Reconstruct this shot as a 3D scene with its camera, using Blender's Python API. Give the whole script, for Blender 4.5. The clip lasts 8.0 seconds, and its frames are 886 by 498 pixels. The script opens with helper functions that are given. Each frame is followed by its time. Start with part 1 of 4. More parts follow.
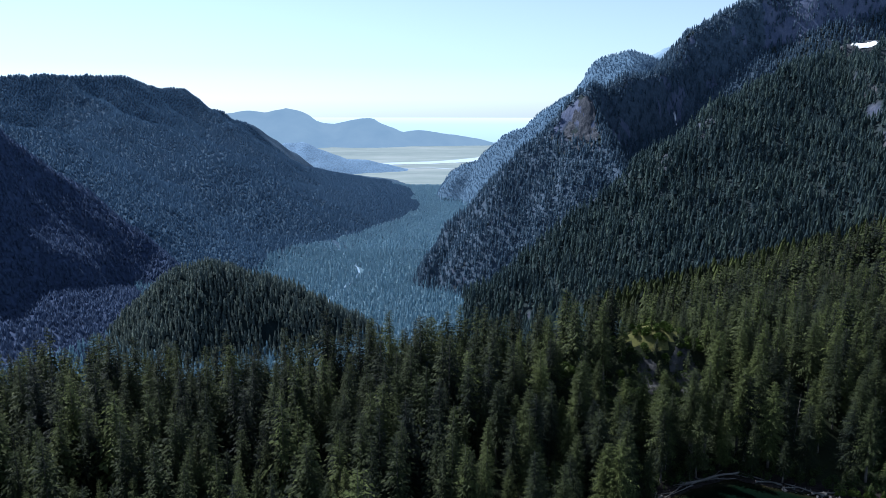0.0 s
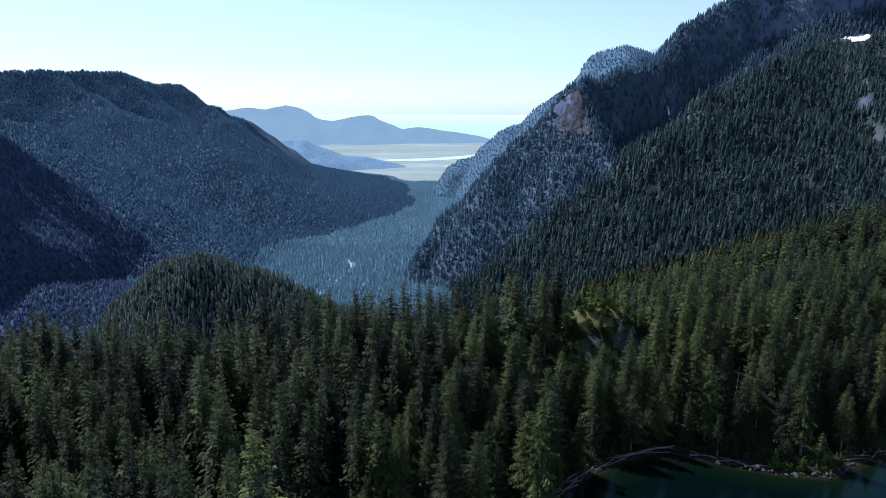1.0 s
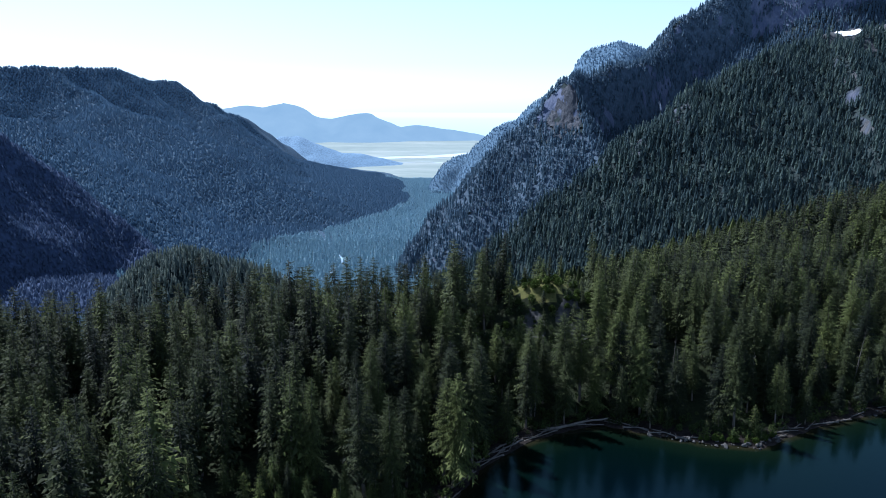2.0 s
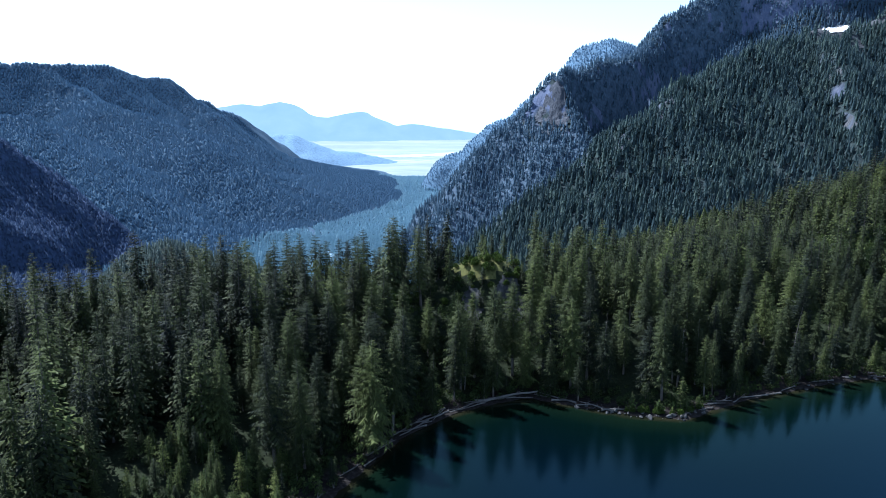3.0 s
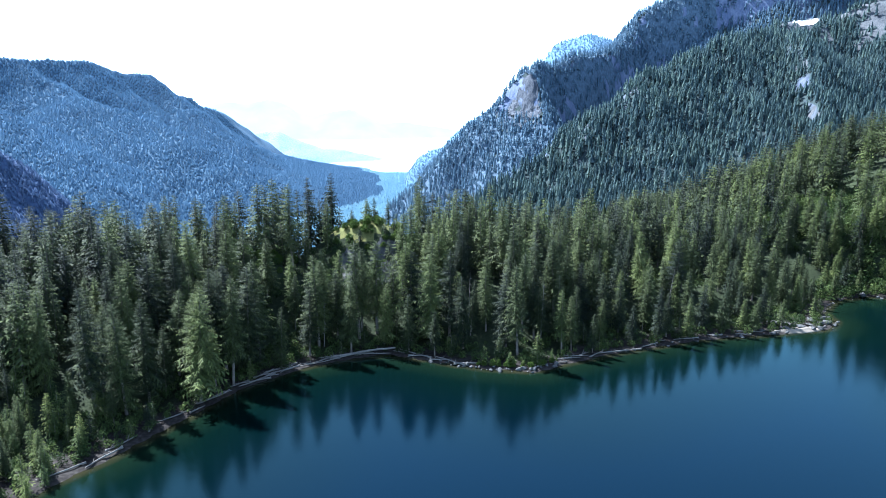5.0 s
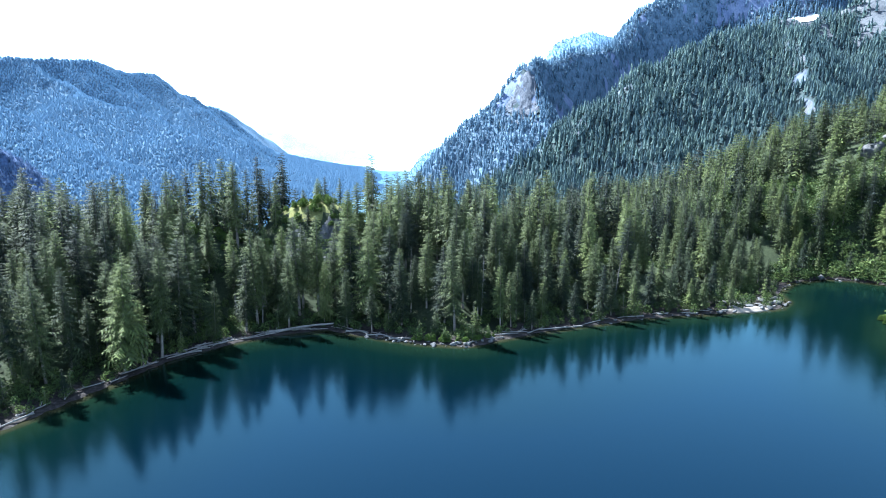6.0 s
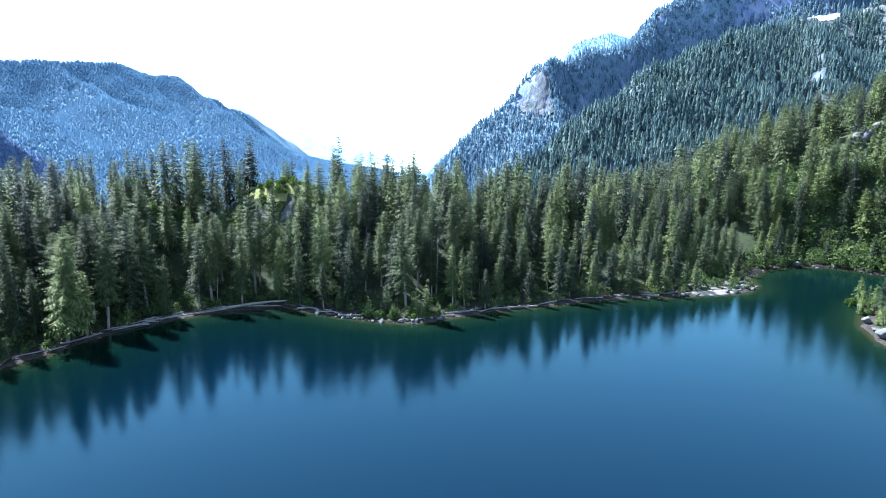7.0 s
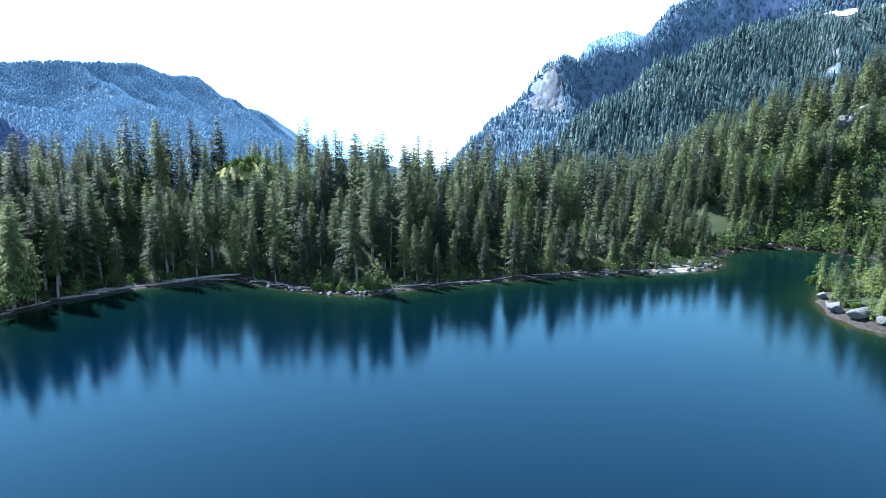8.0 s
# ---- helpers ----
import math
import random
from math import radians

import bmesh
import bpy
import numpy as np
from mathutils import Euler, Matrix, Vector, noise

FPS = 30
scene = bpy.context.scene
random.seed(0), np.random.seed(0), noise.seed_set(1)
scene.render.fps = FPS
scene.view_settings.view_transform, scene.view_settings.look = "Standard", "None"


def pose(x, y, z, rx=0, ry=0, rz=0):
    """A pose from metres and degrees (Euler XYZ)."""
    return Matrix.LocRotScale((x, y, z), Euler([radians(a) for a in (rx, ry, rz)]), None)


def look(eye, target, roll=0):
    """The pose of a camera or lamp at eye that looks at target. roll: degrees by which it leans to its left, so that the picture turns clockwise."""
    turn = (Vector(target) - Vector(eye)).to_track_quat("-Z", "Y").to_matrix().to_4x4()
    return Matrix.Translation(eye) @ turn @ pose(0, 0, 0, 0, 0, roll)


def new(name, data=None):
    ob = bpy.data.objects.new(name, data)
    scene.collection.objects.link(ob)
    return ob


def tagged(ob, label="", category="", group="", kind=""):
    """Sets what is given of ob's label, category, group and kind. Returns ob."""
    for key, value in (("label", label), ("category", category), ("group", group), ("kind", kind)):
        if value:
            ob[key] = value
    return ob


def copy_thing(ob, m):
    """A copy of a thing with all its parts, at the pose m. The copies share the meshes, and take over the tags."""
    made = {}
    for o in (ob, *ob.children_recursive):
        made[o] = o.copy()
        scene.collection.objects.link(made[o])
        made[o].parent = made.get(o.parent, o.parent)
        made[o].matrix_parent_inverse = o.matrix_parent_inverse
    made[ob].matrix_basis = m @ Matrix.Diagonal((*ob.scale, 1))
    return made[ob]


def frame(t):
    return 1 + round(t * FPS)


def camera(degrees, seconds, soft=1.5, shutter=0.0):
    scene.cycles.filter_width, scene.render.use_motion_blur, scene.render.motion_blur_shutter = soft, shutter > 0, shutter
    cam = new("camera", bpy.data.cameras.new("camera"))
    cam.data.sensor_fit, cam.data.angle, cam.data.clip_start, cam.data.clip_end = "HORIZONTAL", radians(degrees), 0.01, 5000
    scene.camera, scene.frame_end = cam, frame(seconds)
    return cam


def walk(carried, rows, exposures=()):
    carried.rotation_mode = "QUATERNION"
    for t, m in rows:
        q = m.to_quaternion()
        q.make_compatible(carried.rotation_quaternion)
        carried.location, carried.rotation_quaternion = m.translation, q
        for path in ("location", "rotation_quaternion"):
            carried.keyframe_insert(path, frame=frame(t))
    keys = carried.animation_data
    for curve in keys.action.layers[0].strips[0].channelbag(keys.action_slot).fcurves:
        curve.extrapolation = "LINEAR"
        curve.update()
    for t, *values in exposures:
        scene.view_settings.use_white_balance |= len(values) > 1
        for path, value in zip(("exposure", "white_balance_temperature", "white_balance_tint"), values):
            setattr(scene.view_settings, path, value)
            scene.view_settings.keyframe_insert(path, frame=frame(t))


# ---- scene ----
cam = camera(64.5, 8.0, soft=0.6)
PATH = [
    (0, (1.089, -0.481, 91.873), (1.102, 1.475, 91.457), 0.1),
    (0.5, (9.675, -0.142, 88.353), (9.686, 1.813, 87.935), 0.1),
    (1, (18.174, -0.52, 85.165), (18.181, 1.435, 84.744), 0.1),
    (1.5, (26.49, -0.612, 81.776), (26.495, 1.343, 81.352), 0.1),
    (3, (51.731, -2.478, 71.948), (51.741, -0.523, 71.524), 0.2),
    (3.5, (59.946, -2.966, 68.904), (59.968, -1.011, 68.48), 0.2),
    (4, (68.257, -3.642, 66.172), (68.287, -1.687, 65.748), 0.2),
    (4.5, (76.536, -4.247, 64.059), (76.566, -2.293, 63.634), 0.2),
    (6, (101.585, -4.995, 55.339), (101.593, -3.04, 54.916), 0.2),
    (6.5, (110.163, -5.047, 52.221), (110.138, -3.091, 51.805), 0.2),
    (7, (118.621, -5.052, 49.015), (118.562, -3.096, 48.603), 0.2),
    (7.5, (126.834, -5.016, 45.803), (126.748, -3.06, 45.394), 0.2),
    (8, (135.036, -5.048, 42.55), (134.918, -3.094, 42.142), 0.1),
]
EXPOSURES = [(0.0, 0.66, 5400, 13), (1.5, 0.80, 5300, 13), (3.0, 1.45, 5150, 11), (3.5, 1.72, 5050, 9), (4.5, 2.4, 5100, 8), (6.0, 3.18, 5200, 6), (6.5, 3.27, 5200, 5), (8.0, 3.12, 5200, 5)]
walk(cam, [(t, look(eye, target, roll)) for t, eye, target, roll in PATH], EXPOSURES)

# ---- light ----
SUN_AZ, SUN_EL = -49.0, 50.0        # degrees clockwise from straight ahead (+y), and above the horizon
world = bpy.data.worlds.new("sky")
scene.world = world
world.use_nodes = True
wn = world.node_tree.nodes
sky = wn.new("ShaderNodeTexSky")
sky.sky_type, sky.sun_disc = "NISHITA", False
sky.sun_elevation, sky.sun_rotation = radians(SUN_EL), radians(SUN_AZ)
sky.altitude, sky.air_density, sky.dust_density, sky.ozone_density = 1500, 1.0, 0.5, 2.0
wn["Background"].inputs["Strength"].default_value = 0.085
pale = wn.new("ShaderNodeHueSaturation")         # a thin veil of summer haze takes some colour out of the sky
pale.inputs["Saturation"].default_value = 0.5
world.node_tree.links.new(sky.outputs[0], pale.inputs["Color"])
cool = wn.new("ShaderNodeMix")
cool.data_type, cool.blend_type, cool.inputs[0].default_value, cool.inputs[7].default_value = "RGBA", "MULTIPLY", 1.0, (0.90, 1.0, 1.05, 1)
world.node_tree.links.new(pale.outputs[0], cool.inputs[6])
world.node_tree.links.new(cool.outputs[2], wn["Background"].inputs[0])
sun = new("sun", bpy.data.lights.new("sun", "SUN"))
sun.data.energy, sun.data.angle, sun.data.color = 5.0, radians(0.6), (1.0, 0.94, 0.84)
_a, _e = radians(SUN_AZ), radians(SUN_EL)
SUN_DIR = Vector((math.sin(_a) * math.cos(_e), math.cos(_a) * math.cos(_e), math.sin(_e)))
sun.matrix_world = look(SUN_DIR * 900, (0, 0, 0))


# ---- materials ----
def tree_of(name):
    m = bpy.data.materials.new(name)
    m.use_nodes = True
    nt = m.node_tree
    return m, nt, nt.nodes, nt.links, nt.nodes["Principled BSDF"]


def noise_node(nt, scale, detail=4.0, rough=0.6, coord=None, distortion=0.0):
    n = nt.nodes.new("ShaderNodeTexNoise")
    n.inputs["Scale"].default_value, n.inputs["Detail"].default_value = scale, detail
    n.inputs["Roughness"].default_value, n.inputs["Distortion"].default_value = rough, distortion
    if coord is not None:
        nt.links.new(coord, n.inputs["Vector"])
    return n


def ramp(nt, fac, stops):
    r = nt.nodes.new("ShaderNodeValToRGB")
    els = r.color_ramp.elements
    while len(els) < len(stops):
        els.new(0.5)
    for el, (p, c) in zip(els, stops):
        el.position, el.color = p, (*c, 1)
    nt.links.new(fac, r.inputs[0])
    return r.outputs[0]


def mixed(nt, fac, a, b, mode="MIX"):
    m = nt.nodes.new("ShaderNodeMix")
    m.data_type, m.blend_type = "RGBA", mode
    for sock, v in ((m.inputs[0], fac), (m.inputs[6], a), (m.inputs[7], b)):
        if hasattr(v, "is_linked"):
            nt.links.new(v, sock)
        elif isinstance(v, tuple):
            sock.default_value = (*v, 1)
        else:
            sock.default_value = v
    return m.outputs[2]


def position(nt):
    return nt.nodes.new("ShaderNodeNewGeometry").outputs["Position"]


def bump(nt, height, strength, distance, target):
    b = nt.nodes.new("ShaderNodeBump")
    b.inputs["Strength"].default_value, b.inputs["Distance"].default_value = strength, distance
    nt.links.new(height, b.inputs["Height"])
    nt.links.new(b.outputs[0], target)


def surface(name, dark, light, big, small, rough=0.9, bump_d=0.0, mid=None, spec=0.06, scale_xyz=None, sheen=0.0):
    """A rough natural surface with variation at two scales (sizes in metres)."""
    m, nt, nodes, links, bsdf = tree_of(name)
    pos = position(nt)
    if scale_xyz:
        mp = nodes.new("ShaderNodeMapping")
        mp.inputs["Scale"].default_value = scale_xyz
        links.new(pos, mp.inputs["Vector"])
        pos = mp.outputs[0]
    a, b = noise_node(nt, 1 / big, 3, 0.55, pos), noise_node(nt, 1 / small, 5, 0.65, pos)
    stops = [(0.3, dark), (0.7, light)] if mid is None else [(0.3, dark), (0.5, mid), (0.7, light)]
    c1, c2 = ramp(nt, a.outputs[0], stops), ramp(nt, b.outputs[0], stops)
    links.new(mixed(nt, 0.5, c1, c2), bsdf.inputs["Base Color"])
    bsdf.inputs["Roughness"].default_value = rough
    bsdf.inputs["Specular IOR Level"].default_value = spec
    # bluish sheen lightens far surfaces the way haze would
    if sheen:
        bsdf.inputs["Sheen Weight"].default_value, bsdf.inputs["Sheen Roughness"].default_value = sheen, 0.8
        bsdf.inputs["Sheen Tint"].default_value = (0.5, 0.75, 1, 1)
    if bump_d:
        bump(nt, b.outputs[0], 0.8, bump_d, bsdf.inputs["Normal"])
    return m


def foliage(name, dark, light, through_light=0.15, size=5.0, per_object=False):
    """Needles or leaves: matt, hardly see-through, each plant with its own tone, varying again from bough to bough."""
    m, nt, nodes, links, bsdf = tree_of(name)
    pos = position(nt)
    if per_object:
        own = nodes.new("ShaderNodeObjectInfo").outputs["Random"]
    else:
        att = nodes.new("ShaderNodeAttribute")
        att.attribute_name = "tone"
        own = att.outputs["Fac"]
    a, b = noise_node(nt, 1 / size, 2, 0.5, pos), noise_node(nt, 1.1, 3, 0.6, pos)

    def sum_of(x, k, y):
        q = nodes.new("ShaderNodeMath")
        q.operation = "MULTIPLY_ADD"
        links.new(x, q.inputs[0])
        q.inputs[1].default_value = k
        if hasattr(y, "is_linked"):
            links.new(y, q.inputs[2])
        else:
            q.inputs[2].default_value = y
        return q.outputs[0]

    isle = nodes.new("ShaderNodeNewGeometry").outputs["Random Per Island"]
    fac = sum_of(own, 0.62, sum_of(isle, 0.34, sum_of(b.outputs[0], 0.45, sum_of(a.outputs[0], 0.30, -0.40))))
    mid = tuple(0.62 * p + 0.38 * q for p, q in zip(dark, light))
    col = ramp(nt, fac, [(0.12, dark), (0.55, mid), (0.95, light)])
    links.new(col, bsdf.inputs["Base Color"])
    bsdf.inputs["Roughness"].default_value = 0.7
    bsdf.inputs["Specular IOR Level"].default_value = 0.08
    tr = nodes.new("ShaderNodeBsdfTranslucent")
    links.new(col, tr.inputs["Color"])
    mx = nodes.new("ShaderNodeMixShader")
    mx.inputs[0].default_value = through_light
    links.new(bsdf.outputs[0], mx.inputs[1])
    links.new(tr.outputs[0], mx.inputs[2])
    links.new(mx.outputs[0], nodes["Material Output"].inputs["Surface"])
    return m


def wooded(name, dark, light, crown=8.0, relief=4.0, patch=90.0):
    """A closed conifer canopy seen from far off: rounded crowns with painted shade in the gaps between, and larger
    patches of other growth.
    """
    m, nt, nodes, links, bsdf = tree_of(name)
    pos = position(nt)
    mp = nodes.new("ShaderNodeMapping")
    mp.inputs["Scale"].default_value = (1, 1, 0.6)
    links.new(pos, mp.inputs["Vector"])
    vor = nodes.new("ShaderNodeTexVoronoi")
    vor.inputs["Scale"].default_value = 1 / crown
    links.new(mp.outputs[0], vor.inputs["Vector"])
    a, b = noise_node(nt, 1 / patch, 4, 0.6, pos), noise_node(nt, 3 / crown, 3, 0.6, pos)
    # tone darkens away from each crown's middle: shade between crowns, put into the colour
    gap_shade = ramp(nt, vor.outputs["Distance"], [(0.25, (1, 1, 1)), (0.8, (0.66, 0.66, 0.66))])
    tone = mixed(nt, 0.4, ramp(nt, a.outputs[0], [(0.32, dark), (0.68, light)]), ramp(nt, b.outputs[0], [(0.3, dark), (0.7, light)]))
    links.new(mixed(nt, 1.0, tone, gap_shade, "MULTIPLY"), bsdf.inputs["Base Color"])
    bsdf.inputs["Roughness"].default_value, bsdf.inputs["Specular IOR Level"].default_value = 0.95, 0.04
    inv = nodes.new("ShaderNodeMath")
    inv.operation = "SUBTRACT"
    inv.inputs[0].default_value = 1.0
    links.new(vor.outputs["Distance"], inv.inputs[1])
    bump(nt, inv.outputs[0], 0.5, relief, bsdf.inputs["Normal"])
    return m


M_NEEDLE = foliage("spruce_needles", (0.006, 0.010, 0.008), (0.082, 0.100, 0.028), 0.08, 7.0)
M_NEEDLE_ONE = foliage("spruce_needles_single", (0.006, 0.010, 0.008), (0.082, 0.100, 0.028), 0.08, 7.0, True)
M_LEAF = foliage("shrub_leaves", (0.040, 0.064, 0.012), (0.135, 0.155, 0.034), 0.3, 2.0)
M_LEAF_DULL = foliage("undergrowth_leaves", (0.016, 0.030, 0.010), (0.085, 0.110, 0.032), 0.35, 3.0)
M_YOUNG = foliage("young_needles", (0.022, 0.038, 0.012), (0.120, 0.135, 0.036), 0.25, 3.0, True)
M_BARK = surface("grey_bark", (0.05, 0.042, 0.035), (0.17, 0.15, 0.13), 1.5, 0.15, 0.95)
M_SAND = surface("gravel_sand", (0.085, 0.072, 0.060), (0.200, 0.172, 0.142), 3, 0.3, 0.9, 0.05)
M_WOODGREY = surface("weathered_driftwood", (0.05, 0.045, 0.042), (0.17, 0.158, 0.146), 2, 0.2, 0.9)
M_MEADOW = surface("bright_meadow", (0.035, 0.045, 0.014), (0.150, 0.140, 0.050), 4, 0.6, 0.95, 0.25)
# slope and hill needles: lightened and blued somewhat to paint in distance haze
M_FAR_NEEDLE = foliage("slope_needles", (0.040, 0.066, 0.078), (0.100, 0.140, 0.118), 0.4, 30.0)
M_HILL_NEEDLE = foliage("hill_needles", (0.110, 0.145, 0.145), (0.210, 0.245, 0.195), 0.5, 30.0)
# cliff conifers: haze painted bluish, half see-through to soften light and shade
M_WALL_NEEDLE = foliage("hazy_blue_slope_needles", (0.086, 0.138, 0.196), (0.126, 0.182, 0.232), 0.5, 40.0)
# shaded, hazed copy of the needles, navy tone painted in for the dark spur
M_SHADE_NEEDLE = foliage("shaded_hazy_needles", (0.078, 0.112, 0.188), (0.094, 0.130, 0.212), 0.5, 90.0)
# valley conifers: pale blue base colour paints in the haze
M_VALLEY_NEEDLE = foliage("hazy_valley_needles", (0.200, 0.320, 0.400), (0.250, 0.380, 0.450), 0.5, 120.0)
# far mountain and dome conifers: distance haze put into the colour as blue
M_FAR_WOOD = foliage("hazy_distant_needles", (0.086, 0.148, 0.226), (0.097, 0.163, 0.245), 0.5, 160.0)
M_DOME_WOOD = foliage("hazy_dome_needles", (0.120, 0.195, 0.285), (0.150, 0.230, 0.320), 0.5, 90.0)
M_SLOPE = surface("mountain_slope", (0.006, 0.011, 0.012), (0.020, 0.030, 0.030), 60, 9, 0.95, 1.5)
# shaded, hazed copy of the wooded slope, for the same spur
M_SHADE_SLOPE = wooded("shaded_hazy_slope", (0.048, 0.068, 0.124), (0.058, 0.080, 0.140), 5.0, 1.5)
# slopes below them: haze blue, darkened for shade under the trees, both painted in
M_FARSLOPE = wooded("hazy_wooded_slope", (0.052, 0.086, 0.128), (0.060, 0.098, 0.144), 4.5, 1.2, 120.0)
M_DOME_SLOPE = wooded("hazy_dome_slope", (0.085, 0.140, 0.205), (0.100, 0.160, 0.230), 5.0, 2.0)
# low hill: haze painted into its woods as pale blue
M_LOWHILL = wooded("hazy_low_hill", (0.150, 0.235, 0.340), (0.175, 0.265, 0.370), 6.0, 1.5)
# valley floor tinted with the same painted haze
M_VALLEY = wooded("hazy_valley_woods", (0.090, 0.150, 0.190), (0.110, 0.175, 0.215), 5.0, 2.0, 120.0)
# rock of the far peak, its tone and sheen blued to paint in haze
M_PALE = surface("hazy_pale_rock", (0.10, 0.17, 0.24), (0.30, 0.36, 0.42), 60, 12, 0.9, 3.0, sheen=0.4)
M_PLAIN = surface("estuary_grassland", (0.14, 0.18, 0.185), (0.30, 0.33, 0.32), 260, 40, 0.95, mid=(0.20, 0.24, 0.23), scale_xyz=(0.35, 1.6, 1))
# wooded wall slope, with haze blue mixed into its tone
M_WALL_WOOD = wooded("hazy_wall_woods", (0.066, 0.094, 0.132), (0.080, 0.112, 0.152), 4.0, 2.0, 40.0)
M_SLAB = surface("bare_granite_slab", (0.030, 0.034, 0.042), (0.095, 0.098, 0.104), 18, 2.5, 0.9, 2.0, scale_xyz=(1, 1, 0.4))
M_SNOW = surface("old_snow", (0.75, 0.77, 0.8), (0.85, 0.86, 0.88), 9, 1, 0.6)
M_CRAG = surface("cracked_granite", (0.022, 0.028, 0.040), (0.110, 0.116, 0.132), 14, 2.5, 0.9, 2.5, scale_xyz=(1, 1, 0.45))


def granite():
    """Speckled grey granite with dark joints and lichen stains."""
    m, nt, nodes, links, bsdf = tree_of("granite")
    pos = position(nt)
    a, b = noise_node(nt, 1 / 2.5, 4, 0.6, pos), noise_node(nt, 3.0, 5, 0.7, pos)
    col = mixed(nt, 0.45, ramp(nt, a.outputs[0], [(0.32, (0.026, 0.027, 0.030)), (0.68, (0.092, 0.089, 0.085))]),
                ramp(nt, b.outputs[0], [(0.3, (0.028, 0.028, 0.030)), (0.7, (0.094, 0.091, 0.088))]))
    vor = nodes.new("ShaderNodeTexVoronoi")
    vor.feature = "DISTANCE_TO_EDGE"
    vor.inputs["Scale"].default_value = 0.3
    warp = nodes.new("ShaderNodeVectorMath")
    warp.operation = "ADD"
    links.new(pos, warp.inputs[0])
    links.new(a.outputs["Color"], warp.inputs[1])
    links.new(warp.outputs[0], vor.inputs["Vector"])
    joint = ramp(nt, vor.outputs["Distance"], [(0.004, (0.35, 0.35, 0.35)), (0.03, (1, 1, 1))])
    links.new(mixed(nt, joint, (0.03, 0.03, 0.03), col), bsdf.inputs["Base Color"])
    bsdf.inputs["Roughness"].default_value, bsdf.inputs["Specular IOR Level"].default_value = 0.9, 0.15
    bump(nt, mixed(nt, 0.5, joint, b.outputs[0]), 0.9, 0.25, bsdf.inputs["Normal"])
    return m


M_ROCK = granite()


def mountain_side(name, haze_tint):
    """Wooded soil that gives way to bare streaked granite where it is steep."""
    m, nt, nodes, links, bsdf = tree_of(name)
    # bluish offset on every rock tone, painting distance haze into the colour
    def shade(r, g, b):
        return (r + haze_tint * 0.030, g + haze_tint * 0.046, b + haze_tint * 0.095)

    geo = nodes.new("ShaderNodeNewGeometry")
    pos = geo.outputs["Position"]
    mp = nodes.new("ShaderNodeMapping")
    mp.inputs["Scale"].default_value = (1, 1, 0.3)
    links.new(pos, mp.inputs["Vector"])
    streak, grain = noise_node(nt, 1 / 22, 5, 0.65, mp.outputs[0], 0.6), noise_node(nt, 1 / 4, 5, 0.7, pos)
    patch = noise_node(nt, 1 / 60, 4, 0.6, pos)
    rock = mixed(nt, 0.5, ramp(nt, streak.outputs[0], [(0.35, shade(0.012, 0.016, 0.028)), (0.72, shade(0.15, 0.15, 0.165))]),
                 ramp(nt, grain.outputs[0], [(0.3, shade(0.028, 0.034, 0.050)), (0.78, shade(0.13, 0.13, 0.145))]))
    soil = mixed(nt, 0.5, ramp(nt, patch.outputs[0], [(0.3, (0.016, 0.024, 0.028)), (0.7, (0.034, 0.045, 0.046))]),
                 ramp(nt, grain.outputs[0], [(0.3, (0.016, 0.024, 0.028)), (0.7, (0.036, 0.047, 0.046))]))
    sep = nodes.new("ShaderNodeSeparateXYZ")
    links.new(geo.outputs["Normal"], sep.inputs[0])
    k = nodes.new("ShaderNodeMath")
    k.operation = "MULTIPLY_ADD"
    links.new(patch.outputs[0], k.inputs[0])
    k.inputs[1].default_value = 0.30
    links.new(sep.outputs["Z"], k.inputs[2])
    bare = ramp(nt, k.outputs[0], [(0.66, (1, 1, 1)), (0.80, (0, 0, 0))])
    links.new(mixed(nt, bare, soil, rock), bsdf.inputs["Base Color"])
    bsdf.inputs["Roughness"].default_value, bsdf.inputs["Specular IOR Level"].default_value = 0.95, 0.06
    bump(nt, streak.outputs[0], 1.0, 5.0, bsdf.inputs["Normal"])
    return m


